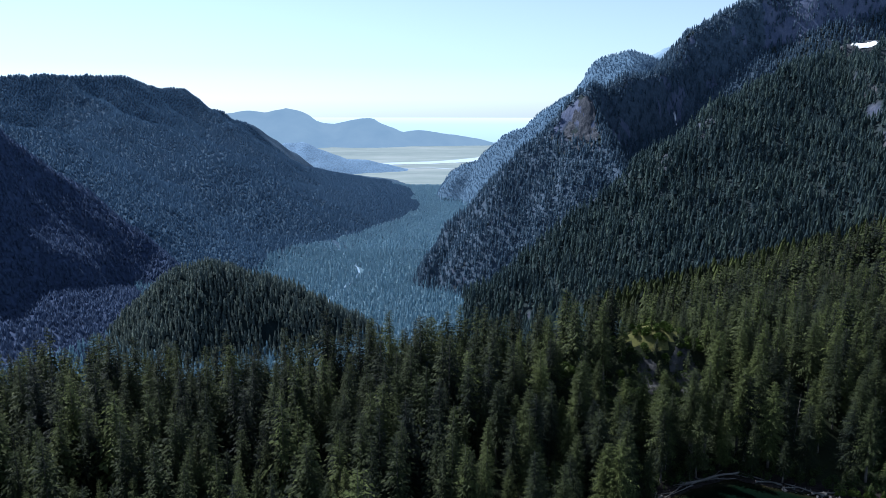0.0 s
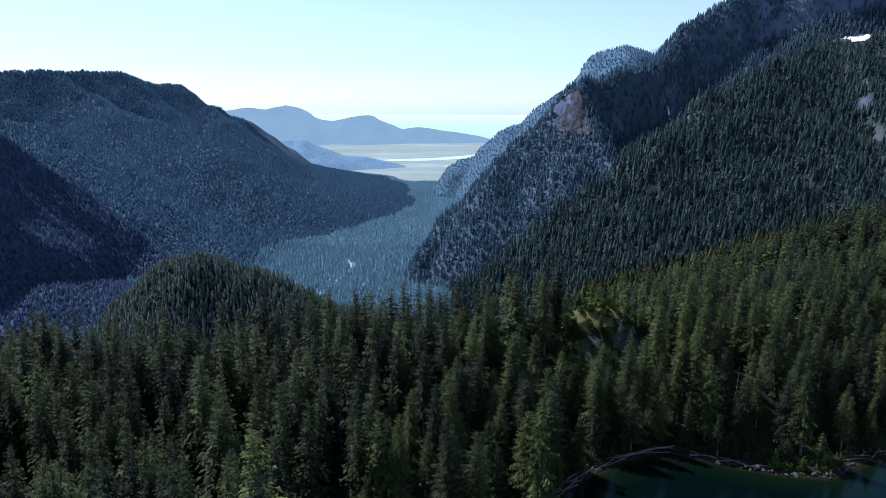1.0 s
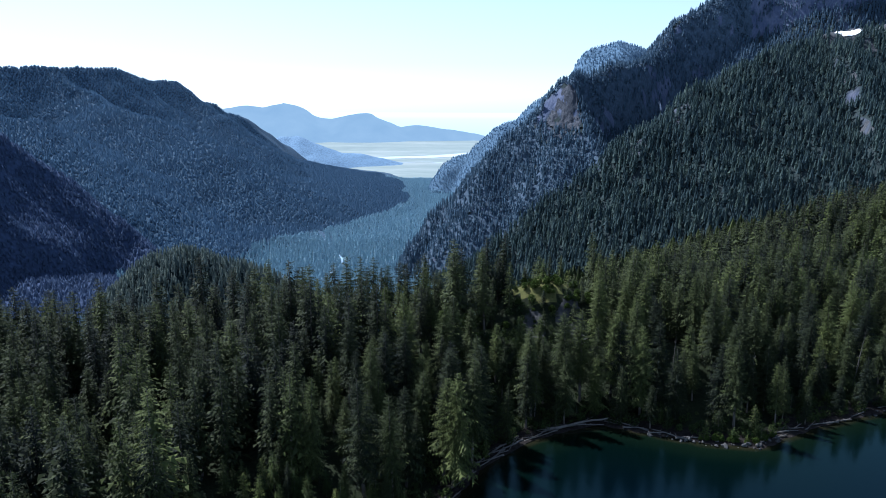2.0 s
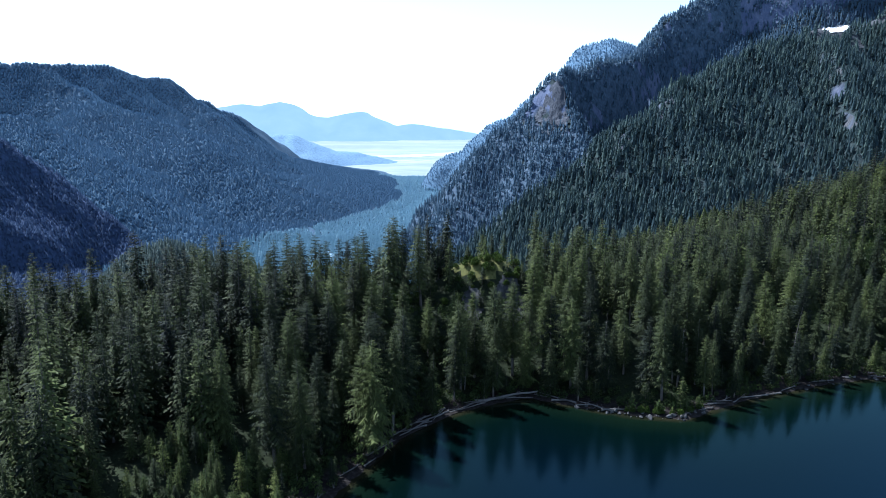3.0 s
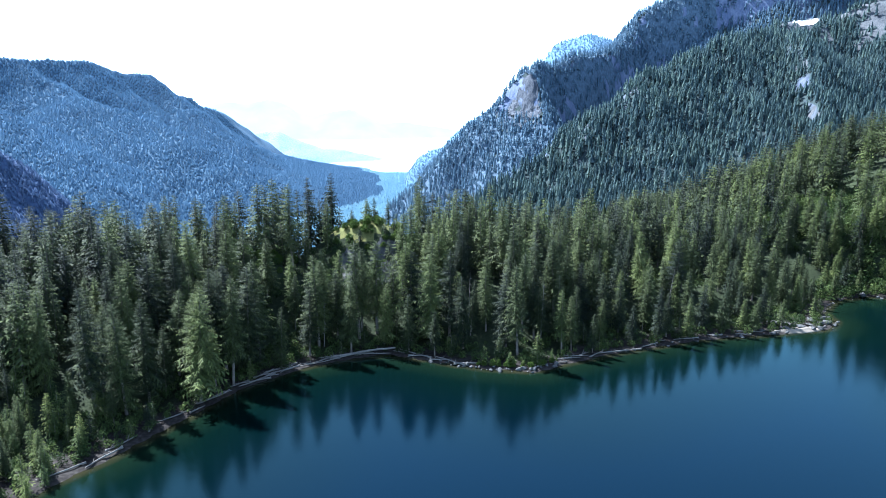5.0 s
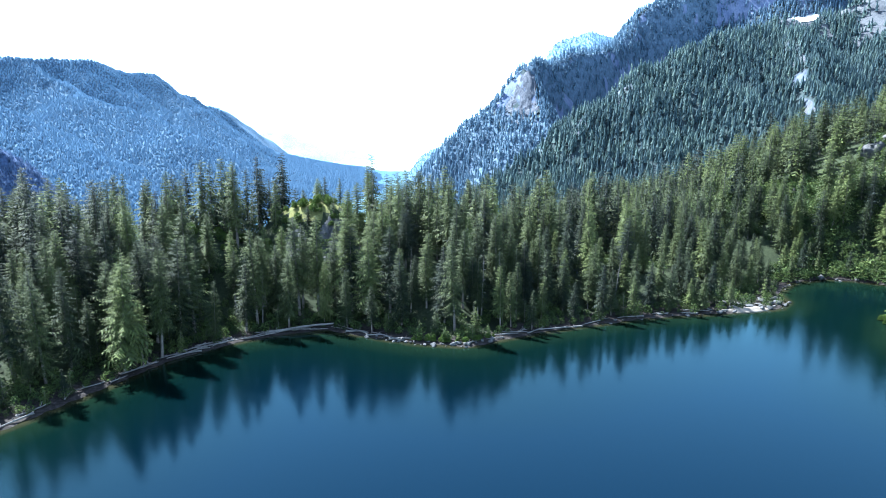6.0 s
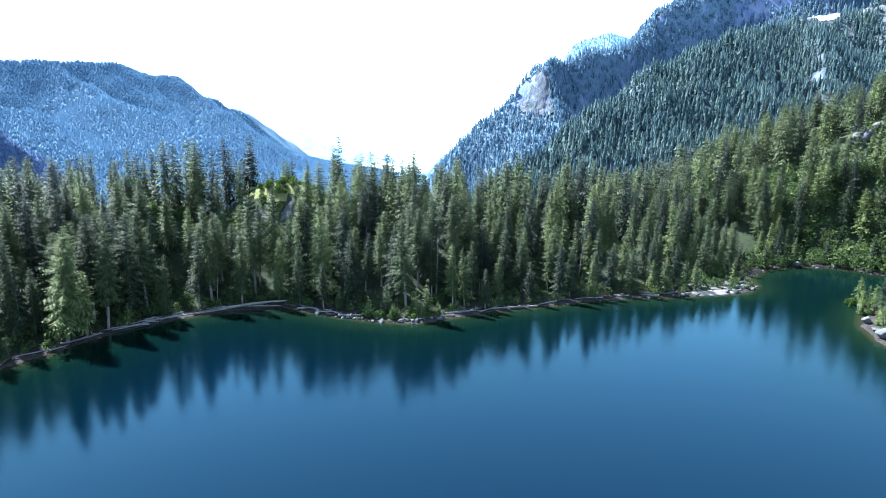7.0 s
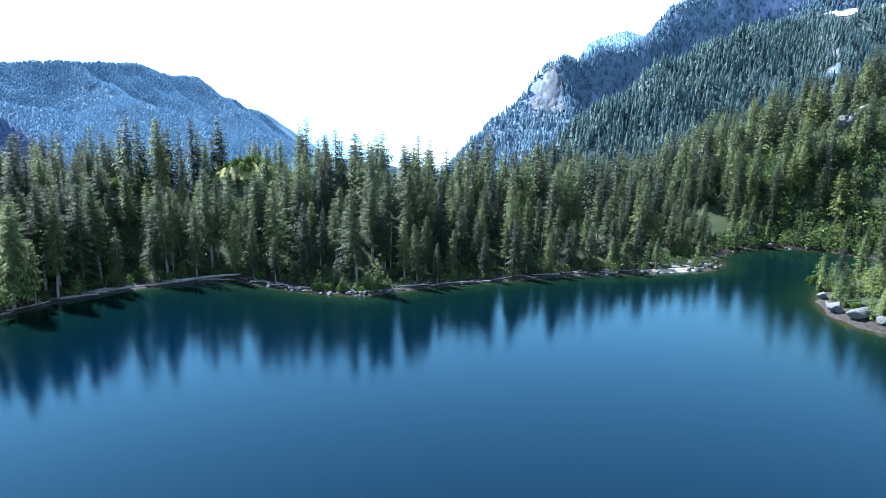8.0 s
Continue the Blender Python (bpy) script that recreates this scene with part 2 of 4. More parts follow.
def lakeside_ground():
    """Forest floor, with a strip of dark gravel and mud along the waterline and grass on the bald knoll."""
    m, nt, nodes, links, bsdf = tree_of("lakeside_ground")
    geo = nodes.new("ShaderNodeNewGeometry")
    pos = geo.outputs["Position"]
    a, b = noise_node(nt, 1 / 9, 4, 0.6, pos), noise_node(nt, 1 / 0.7, 5, 0.65, pos)
    floor = mixed(nt, 0.5, ramp(nt, a.outputs[0], [(0.3, (0.006, 0.009, 0.005)), (0.7, (0.024, 0.032, 0.014))]),
                  ramp(nt, b.outputs[0], [(0.3, (0.006, 0.008, 0.005)), (0.7, (0.030, 0.036, 0.018))]))
    gravel = ramp(nt, b.outputs[0], [(0.3, (0.008, 0.007, 0.006)), (0.5, (0.018, 0.015, 0.014)), (0.78, (0.05, 0.045, 0.041))])
    sep = nodes.new("ShaderNodeSeparateXYZ")
    links.new(pos, sep.inputs[0])
    k = nodes.new("ShaderNodeMath")
    k.operation = "MULTIPLY_ADD"
    links.new(a.outputs[0], k.inputs[0])
    k.inputs[1].default_value = -0.9
    links.new(sep.outputs["Z"], k.inputs[2])
    low = nodes.new("ShaderNodeMath")
    low.operation = "MULTIPLY_ADD"
    links.new(k.outputs[0], low.inputs[0])
    low.inputs[1].default_value, low.inputs[2].default_value = 0.02, 0.5
    strip = ramp(nt, low.outputs[0], [(0.25, (0, 0, 0)), (0.3, (1, 1, 1)), (0.5, (1, 1, 1)), (0.504, (0, 0, 0))])
    links.new(mixed(nt, strip, floor, gravel), bsdf.inputs["Base Color"])
    bsdf.inputs["Roughness"].default_value, bsdf.inputs["Specular IOR Level"].default_value = 0.95, 0.08
    bump(nt, b.outputs[0], 0.8, 0.25, bsdf.inputs["Normal"])
    return m


M_MOUNTAIN, M_WALL, M_GROUND = mountain_side("hazy_granite_mountainside", 0.5), mountain_side("hazy_granite_cliffs", 1.0), lakeside_ground()

# the far range beyond the sea flats, made to glow in place of haze
m, nt, nodes, links, bsdf = tree_of("far_range_haze_glow")
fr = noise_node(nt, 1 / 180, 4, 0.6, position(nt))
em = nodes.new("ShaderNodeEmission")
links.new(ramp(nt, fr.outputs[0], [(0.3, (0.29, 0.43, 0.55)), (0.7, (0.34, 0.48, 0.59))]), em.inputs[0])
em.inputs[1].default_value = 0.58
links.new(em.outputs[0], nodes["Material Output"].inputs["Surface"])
M_RANGE_GLOW = m


# ---- mesh helpers ----
def mesh_of(name, verts, faces, mats, index=None, smooth=False):
    """A mesh from arrays: verts (n, 3), faces (m, 3 or 4)."""
    verts, faces = np.asarray(verts, np.float32), np.asarray(faces, np.int32)
    me = bpy.data.meshes.new(name)
    k = faces.shape[1]
    me.vertices.add(len(verts))
    me.vertices.foreach_set("co", verts.ravel())
    me.loops.add(faces.size)
    me.loops.foreach_set("vertex_index", faces.ravel())
    me.polygons.add(len(faces))
    me.polygons.foreach_set("loop_start", np.arange(0, faces.size, k, dtype=np.int32))
    for m in mats:
        me.materials.append(m)
    if index is not None:
        me.polygons.foreach_set("material_index", np.asarray(index, np.int32))
    me.update(calc_edges=True)
    me.polygons.foreach_set("use_smooth", np.full(len(faces), smooth))
    me.validate()
    return me


def part(name, me, parent, label=""):
    ob = new(name, me)
    ob.parent = parent
    return tagged(ob, label)


RNG = np.random.default_rng(7)
LATTICE = np.random.default_rng(3).random((256, 256))


def value_noise(x, y):
    xi, yi = np.floor(x).astype(int), np.floor(y).astype(int)
    fx, fy = x - xi, y - yi
    fx, fy = fx * fx * (3 - 2 * fx), fy * fy * (3 - 2 * fy)
    a, b = LATTICE[xi % 256, yi % 256], LATTICE[(xi + 1) % 256, yi % 256]
    c, d = LATTICE[xi % 256, (yi + 1) % 256], LATTICE[(xi + 1) % 256, (yi + 1) % 256]
    return (a * (1 - fx) + b * fx) * (1 - fy) + (c * (1 - fx) + d * fx) * fy


def fbm(x, y, size, octaves=4, gain=0.5):
    """Noise between -1 and 1, its largest lumps that many metres across."""
    out, amp, tot = 0.0, 1.0, 0.0
    for o in range(octaves):
        k = 2 ** o / size
        out = out + amp * (value_noise(x * k + 17.3 * o, y * k + 9.1 * o) * 2 - 1)
        tot += amp
        amp *= gain
    return out / tot


def step(v, a, b):
    t = np.clip((v - a) / (b - a), 0, 1)
    return t * t * (3 - 2 * t)


def ridge(x, y, crest, left, right, round_off=12.0, foot=None, cliff=0.0, steep=2.4):
    """Height of a ridge: crest points (x, y, z); slopes fall by left / right metres a metre on the two sides of its run.
    With a foot, the sides flatten out towards that height; cliff: a sheer drop of that many metres on the right side."""
    best = np.full(np.shape(x), -1e9)
    for (ax, ay, az), (bx, by, bz) in zip(crest, crest[1:]):
        dx, dy = bx - ax, by - ay
        t = np.clip(((x - ax) * dx + (y - ay) * dy) / (dx * dx + dy * dy), 0, 1)
        ox, oy = x - ax - t * dx, y - ay - t * dy
        side = dx * oy - dy * ox
        d = np.sqrt(ox * ox + oy * oy + round_off ** 2) - round_off
        z, s = az + t * (bz - az), np.where(side > 0, left, right)
        if foot is None:
            h = z - d * s
        else:
            c = np.where(side > 0, 0, np.minimum(cliff, 0.6 * np.maximum(z - foot, 1)))
            h = z - np.minimum(d * steep, c) - s * np.maximum(d - c / steep, 0)
            h = foot + 12 * np.logaddexp(0, (h - foot) / 12)
        best = np.maximum(best, h)
    return best


# ---- the lie of the land ----
LAKE = [(-140, -60), (-30, 40), (12, 78), (23.7, 99.5), (29.5, 108), (36.5, 122), (44, 137), (54.7, 149), (63, 153), (73, 157),
        (84, 153), (95, 148), (108, 146), (115, 150.5), (133, 159), (155, 167.5), (174, 171), (192.3, 175.3), (198, 182), (199.3, 190.6),
        (208.5, 202), (222, 207), (233, 203), (246, 190), (240, 176), (224, 168), (216, 161), (208, 148), (206, 138), (206.5, 129),
        (214, 122), (232, 112), (250, 70), (270, -60), (180, -260), (-60, -240)]
BENCH = [(-900, 100, -63), (-420, 130, -33), (-240, 170, -8), (-124, 188, 3), (-84, 186, 3), (-43, 178, 6), (0, 188, 12), (33, 192, 14), (66, 200, 14),
         (102, 216, 11), (140, 230, 6.5), (165, 258, 3.5), (220, 306, 7), (300, 340, 9), (420, 420, 27)]
HILLSIDE = [(620, -60, 150), (470, 60, 120), (400, 180, 92), (360, 261, 70), (345, 367, 33), (344, 477, -7)]
KNOLLS = [(66, 200, 10, 16, 11), (36, 178, 8, 9, 8)]        # bald humps on the ridge: x, y, height, half widths
PLAIN = -200.0


def shore_distance(x, y):
    """Metres from the lake's edge: more than 0 on land, less in the lake."""
    best, inside = np.full(np.shape(x), 1e9), np.zeros(np.shape(x), bool)
    for (ax, ay), (bx, by) in zip(LAKE, LAKE[1:] + LAKE[:1]):
        dx, dy = bx - ax, by - ay
        t = np.clip(((x - ax) * dx + (y - ay) * dy) / (dx * dx + dy * dy), 0, 1)
        best = np.minimum(best, np.hypot(x - ax - t * dx, y - ay - t * dy))
        hit = ((ay > y) != (by > y)) & (x < ax + (y - ay) / np.where(dy == 0, 1e-9, dy) * dx)
        inside ^= hit
    return np.where(inside, -best, best)


def land(x, y):
    """The ground: lake bed, wooded bench, hillside, and the valley floor out to the sea."""
    d = shore_distance(x, y) + 1.2 * fbm(x, y, 14, 3)
    b = ridge(x, y, BENCH, 0.75, 0.10, 10)
    h = ridge(x, y, HILLSIDE, 0.44, 0.44, 15)
    up = np.maximum(b, h) + 3.0 * fbm(x, y, 34, 4)
    near_side = y < np.interp(x, [c[0] for c in BENCH] + [3000], [c[1] for c in BENCH] + [420])
    up = np.where(near_side & (np.hypot(x - 80, y) < 900), np.maximum(up, 3 + 2 * fbm(x, y, 50, 3)), up)
    up = up - 8 * np.exp(-((x - 246) / 30) ** 2 - ((y - 250) / 20) ** 2)
    for kx, ky, kz, wx, wy in KNOLLS:
        up = up + kz * np.exp(-(((x - kx) / wx) ** 2 + ((y - ky) / wy) ** 2) ** 1.4)
    z = np.where(d > 0, 0.25 + (up - 0.25) * step(d, 0.8, 32) ** 1.4, np.maximum(-14, d * 0.42))
    far = PLAIN + 5 * fbm(x, y, 300, 3) * (1 - step(y, 2000, 2600))
    return np.maximum(z, far)


def graded(lo, hi, a, b, fine, grow):
    """Grid lines from lo to hi, fine between a and b and ever wider outside."""
    out = list(np.arange(a, b + 0.01, fine))
    s, v = fine, b
    while v < hi:
        s *= grow
        v = min(hi, v + s)
        out.append(v)
    s, v = fine, a
    while v > lo:
        s *= grow
        v = max(lo, v - s)
        out.insert(0, v)
    return np.array(out)


def sheet(xs, ys, height):
    gx, gy = np.meshgrid(xs, ys)
    z = height(gx, gy)
    v = np.stack([gx.ravel(), gy.ravel(), z.ravel()], 1)
    nx, ny = len(xs), len(ys)
    i = (np.arange(ny - 1)[:, None] * nx + np.arange(nx - 1)[None]).ravel()
    return v, np.stack([i, i + 1, i + 1 + nx, i + nx], 1)


def mean_of(v, f):
    return v[f].mean(1)


# ground
gv, gf = sheet(graded(-4900, 4900, 0, 245, 2.0, 1.06), graded(-3000, 4930, 92, 210, 2.0, 1.05), land)
gc = mean_of(gv, gf)
gd = shore_distance(gc[:, 0], gc[:, 1])
g_idx = np.zeros(len(gf), int)
g_idx[(gc[:, 1] > 2430 + 90 * fbm(gc[:, 0], gc[:, 1], 200, 2)) & (gc[:, 2] < -190)] = 1
knoll = np.hypot((gc[:, 0] - 65) / 1.5, gc[:, 1] - 199) + 2 * fbm(gc[:, 0], gc[:, 1], 8, 2)
g_idx[(knoll < 6) & (gc[:, 2] + 1.5 * fbm(gc[:, 0], gc[:, 1], 7, 2) > 21.5)] = 2
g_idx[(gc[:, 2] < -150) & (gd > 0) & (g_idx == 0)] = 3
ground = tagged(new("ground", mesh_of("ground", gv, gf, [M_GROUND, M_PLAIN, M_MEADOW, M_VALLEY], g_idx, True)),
                "dark forest floor, lake shore and wide green valley bottom, hazed blue", "ground", kind="structure")

# lake
m, nt, nodes, links, bsdf = tree_of("lake_water")
att = nodes.new("ShaderNodeAttribute")
att.attribute_name = "depth"
pos = position(nt)
body = nodes.new("ShaderNodeBsdfDiffuse")
links.new(ramp(nt, att.outputs["Fac"], [(0.0, (0.016, 0.014, 0.007)), (0.05, (0.0026, 0.0064, 0.0036)), (0.2, (0.0008, 0.0034, 0.0030)), (0.55, (0.0005, 0.0024, 0.0040)), (1.0, (0.0004, 0.0026, 0.0070))]), body.inputs["Color"])
gloss = nodes.new("ShaderNodeBsdfGlossy")
gloss.inputs["Color"].default_value, gloss.inputs["Roughness"].default_value = (0.48, 0.80, 0.89, 1), 0.03
fres = nodes.new("ShaderNodeFresnel")
fres.inputs["IOR"].default_value = 1.205
w1, w2 = noise_node(nt, 2.6, 3, 0.6, pos), noise_node(nt, 0.035, 3, 0.5, pos)
wm = nodes.new("ShaderNodeMath")
wm.operation = "MULTIPLY"
links.new(w1.outputs[0], wm.inputs[0])
links.new(w2.outputs[0], wm.inputs[1])
bump(nt, wm.outputs[0], 0.45, 0.05, gloss.inputs["Normal"])
both = nodes.new("ShaderNodeMixShader")
links.new(fres.outputs[0], both.inputs[0])
links.new(body.outputs[0], both.inputs[1])
links.new(gloss.outputs[0], both.inputs[2])
links.new(both.outputs[0], nodes["Material Output"].inputs["Surface"])
nodes.remove(bsdf)
M_WATER = m
lv, lf = sheet(np.arange(-150, 290, 4.0), np.arange(-270, 216, 4.0), lambda x, y: 0 * x)
lme = mesh_of("lake", lv, lf, [M_WATER], smooth=True)
dep = lme.attributes.new("depth", "FLOAT", "POINT")
dep.data.foreach_set("value", np.clip(-shore_distance(lv[:, 0], lv[:, 1]) / 45, 0, 1).astype(np.float32))
lake = tagged(new("lake", lme), "calm deep blue mountain lake, green in its shallows", "lake", kind="structure")


# ---- mountains ----
class Mountain:
    def __init__(self, name, label, crests, box, cell, mats, rough=(10.0, 160.0), gully=0.0, base=PLAIN - 8, rock=None, kind="structure", squash=1.0, sink=0.0):
        self.rough, self.gully, self.base, self.squash = rough, gully, base, squash
        self.crests = [([(x, y * squash, z - sink) for x, y, z in c[0]], *c[1:]) for c in crests]
        x0, x1, y0, y1 = box
        v, f = sheet(np.arange(x0, x1, cell), np.arange(y0, y1, cell), self.height)
        keep = (v[f][:, :, 2] > base).any(1)
        f = f[keep]
        used = np.unique(f)
        back = np.zeros(len(v), int)
        back[used] = np.arange(len(used))
        v, f = v[used], back[f]
        c = mean_of(v, f)
        idx = rock(c, self.steep(c[:, 0], c[:, 1])).astype(int) if rock else None
        self.box = box
        self.ob = tagged(new(name, mesh_of(name, v, f, mats, idx, True)), label, "mountain", kind=kind)

    def height(self, x, y):
        amp, size = self.rough
        wx, wy = x + 0.25 * size * fbm(x + 500, y, size, 3), y + 0.25 * size * fbm(x, y + 900, size, 3)
        z = np.full(np.shape(x), -1e9)
        for crest, left, right, rnd, cliff in self.crests:
            z = np.maximum(z, ridge(wx, wy * self.squash, crest, left, right, rnd, PLAIN - 15, cliff, 2.6 / self.squash))
        ribs = 1 - 2 * np.abs(fbm(x + 0.4 * y, y * 0.35, size * 0.6, 4, 0.55))
        z = z + (amp * fbm(x, y, size, 5, 0.55) + self.gully * (ribs - 0.55)) * step(z, PLAIN - 10, PLAIN + 60)
        return np.maximum(z, self.base - 30)

    def steep(self, x, y):
        e = 6.0
        gx = (self.height(x + e, y) - self.height(x - e, y)) / (2 * e)
        gy = (self.height(x, y + e) - self.height(x, y - e)) / (2 * e)
        return np.hypot(gx, gy)


CREST_LEFT = [(-2100, 900, 90), (-1319, 1650, 123), (-1117, 1850, 148), (-1019, 1980, 155), (-914, 2092, 160), (-871, 2180, 122), (-813, 2280, 124),
              (-784, 2340, 92), (-763, 2380, 60), (-729, 2420, 52), (-714, 2460, 28), (-673, 2520, 14), (-638, 2570, -12), (-601, 2620, -65), (-543, 2720, -176), (-500, 2790, -220)]
APRON_LEFT = [(-1900, 1150, 10), (-1319, 1650, -10), (-1019, 1980, -20), (-900, 2150, -50), (-800, 2300, -90)]
RIB_LEFT = [(-1019, 1980, 155), (-839, 1850, 57), (-677, 1800, 23), (-520, 1740, -29), (-457, 1700, -73), (-391, 1640, -127), (-311, 1560, -170)]
RIB_NEAR = [(-1319, 1650, 123), (-803, 1500, 17), (-668, 1450, -49), (-519, 1350, -105), (-404, 1250, -155)]
RIB_END = [(-813, 2280, 124), (-660, 2180, 20), (-500, 2080, -60), (-380, 1980, -140), (-300, 1900, -180)]
m_left = Mountain("mountain", "long wooded mountain beyond the valley, blued by painted haze", [(CREST_LEFT[:4], 0.75, 0.70, 8, 0), (CREST_LEFT[3:], 1.2, 0.8, 8, 0), (APRON_LEFT, 0.3, 0.19, 40, 0),
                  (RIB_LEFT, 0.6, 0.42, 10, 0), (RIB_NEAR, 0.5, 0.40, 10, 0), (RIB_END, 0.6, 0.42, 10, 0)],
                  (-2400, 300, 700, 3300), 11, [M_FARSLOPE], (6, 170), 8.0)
# first three crest points, out of view, are raised to shade the spur's foot
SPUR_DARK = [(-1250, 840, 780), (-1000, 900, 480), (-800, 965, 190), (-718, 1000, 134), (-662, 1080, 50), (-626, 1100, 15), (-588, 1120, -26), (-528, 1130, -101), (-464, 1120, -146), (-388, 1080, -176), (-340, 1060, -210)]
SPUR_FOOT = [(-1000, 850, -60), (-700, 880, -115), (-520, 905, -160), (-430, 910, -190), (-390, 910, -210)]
m_dark = Mountain("mountain_spur", "steep dark wooded spur lying in shade", [(SPUR_DARK, 1.5, 1.45, 6, 0), (SPUR_FOOT, 0.4, 0.35, 20, 0)], (-1500, -250, 450, 1500), 10, [M_SHADE_SLOPE], (6, 110), 6.0, squash=0.65)
HILL = [(-310, 850, -118), (-277, 850, -110), (-194, 850, -137), (-110, 850, -178)]
m_hill = Mountain("wooded_hill", "small rounded hill covered in dark conifers", [(HILL, 1.1, 1.1, 25, 0)], (-560, 80, 600, 1100), 8, [M_SLOPE], (4, 60), 3.0)
SPUR_CLIFF = [(-50, 1070, -215), (-32, 1090, -204), (-14, 1120, -164), (24, 1187, -107), (72, 1190, -54), (119, 1190, -6), (175, 1190, 41), (221, 1190, 78), (245, 1200, 115)]
WALL = [(245, 1200, 115), (278, 1220, 120), (330, 1260, 136), (411, 1330, 149), (467, 1380, 177), (500, 1420, 216), (575, 1450, 262), (617, 1450, 284), (745, 1450, 338), (1100, 1450, 400)]
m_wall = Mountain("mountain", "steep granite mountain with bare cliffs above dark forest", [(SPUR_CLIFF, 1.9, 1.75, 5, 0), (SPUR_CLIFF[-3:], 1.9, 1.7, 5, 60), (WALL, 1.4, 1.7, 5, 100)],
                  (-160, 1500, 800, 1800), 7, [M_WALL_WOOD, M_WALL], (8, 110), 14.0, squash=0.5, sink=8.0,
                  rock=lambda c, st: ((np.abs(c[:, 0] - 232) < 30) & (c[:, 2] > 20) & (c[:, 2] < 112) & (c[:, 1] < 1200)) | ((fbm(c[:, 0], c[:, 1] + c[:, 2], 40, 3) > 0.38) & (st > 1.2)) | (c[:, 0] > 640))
RIB = [(330, 700, -60), (372, 790, 20), (395, 850, 62), (420, 905, 105)]
RIB_HIGH = [(520, 800, 40), (560, 880, 90), (590, 960, 130), (610, 1060, 160)]


def bluff(x, y, z):
    """Where the mountainside breaks into bare slabs: along its shoulder, and under the summit snow."""
    n = fbm(x, y, 30, 3)
    return ((x > 600) & (y > 1080) & (n > 0.05)) | ((x > 420) & (n > 0.66)) | ((z > 100) & (n > 0.58))


FRONT = [(150, 700, -90), (190, 733, -47), (242, 800, 12), (294, 843, 62), (342, 857, 84), (385, 900, 112), (478, 980, 140), (574, 1060, 157), (662, 1160, 182), (714, 1160, 190), (828, 1160, 230), (1300, 1100, 330)]
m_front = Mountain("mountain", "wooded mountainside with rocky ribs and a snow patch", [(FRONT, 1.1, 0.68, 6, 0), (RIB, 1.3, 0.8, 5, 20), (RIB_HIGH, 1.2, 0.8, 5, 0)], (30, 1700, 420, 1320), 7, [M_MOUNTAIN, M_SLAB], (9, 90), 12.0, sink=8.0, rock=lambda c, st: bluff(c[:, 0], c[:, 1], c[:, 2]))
DOME = [(760, 1700, 190), (591, 1700, 167), (524, 1725, 184), (449, 1725, 207), (404, 1760, 194), (373, 1800, 150), (370, 1850, 122), (322, 1950, 89), (276, 2000, 55), (256, 2020, 23), (204, 2060, -3), (160, 2120, -56), (129, 2160, -93), (69, 2170, -103), (43, 2170, -120), (17, 2170, -190)]
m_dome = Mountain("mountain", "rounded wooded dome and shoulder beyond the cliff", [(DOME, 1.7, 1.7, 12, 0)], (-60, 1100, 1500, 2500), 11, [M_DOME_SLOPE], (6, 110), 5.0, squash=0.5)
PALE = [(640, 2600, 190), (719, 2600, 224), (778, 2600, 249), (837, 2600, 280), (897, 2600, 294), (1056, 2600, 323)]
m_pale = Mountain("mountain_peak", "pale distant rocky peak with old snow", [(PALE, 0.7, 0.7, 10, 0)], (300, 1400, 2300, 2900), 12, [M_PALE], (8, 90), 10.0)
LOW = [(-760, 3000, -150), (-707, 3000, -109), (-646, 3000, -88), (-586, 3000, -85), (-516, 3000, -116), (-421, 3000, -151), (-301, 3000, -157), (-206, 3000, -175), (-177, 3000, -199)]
m_low = Mountain("hill", "low wooded hill at the valley mouth, blued by painted haze", [(LOW, 0.4, 0.4, 15, 0)], (-1300, 0, 2500, 3500), 16, [M_LOWHILL], (4, 120), 3.0)
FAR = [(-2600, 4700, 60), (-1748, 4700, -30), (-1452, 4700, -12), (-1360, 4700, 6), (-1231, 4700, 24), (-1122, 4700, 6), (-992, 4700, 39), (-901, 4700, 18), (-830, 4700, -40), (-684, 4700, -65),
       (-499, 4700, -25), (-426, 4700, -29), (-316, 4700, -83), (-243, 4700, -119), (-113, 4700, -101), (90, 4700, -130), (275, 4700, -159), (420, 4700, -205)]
m_far = Mountain("mountain_range", "pale blue range far off by the sea, glowing in place of haze", [(FAR, 0.6, 0.6, 10, 0)], (-2700, 500, 4200, 4900), 24, [M_RANGE_GLOW], (5, 140), kind="structure")


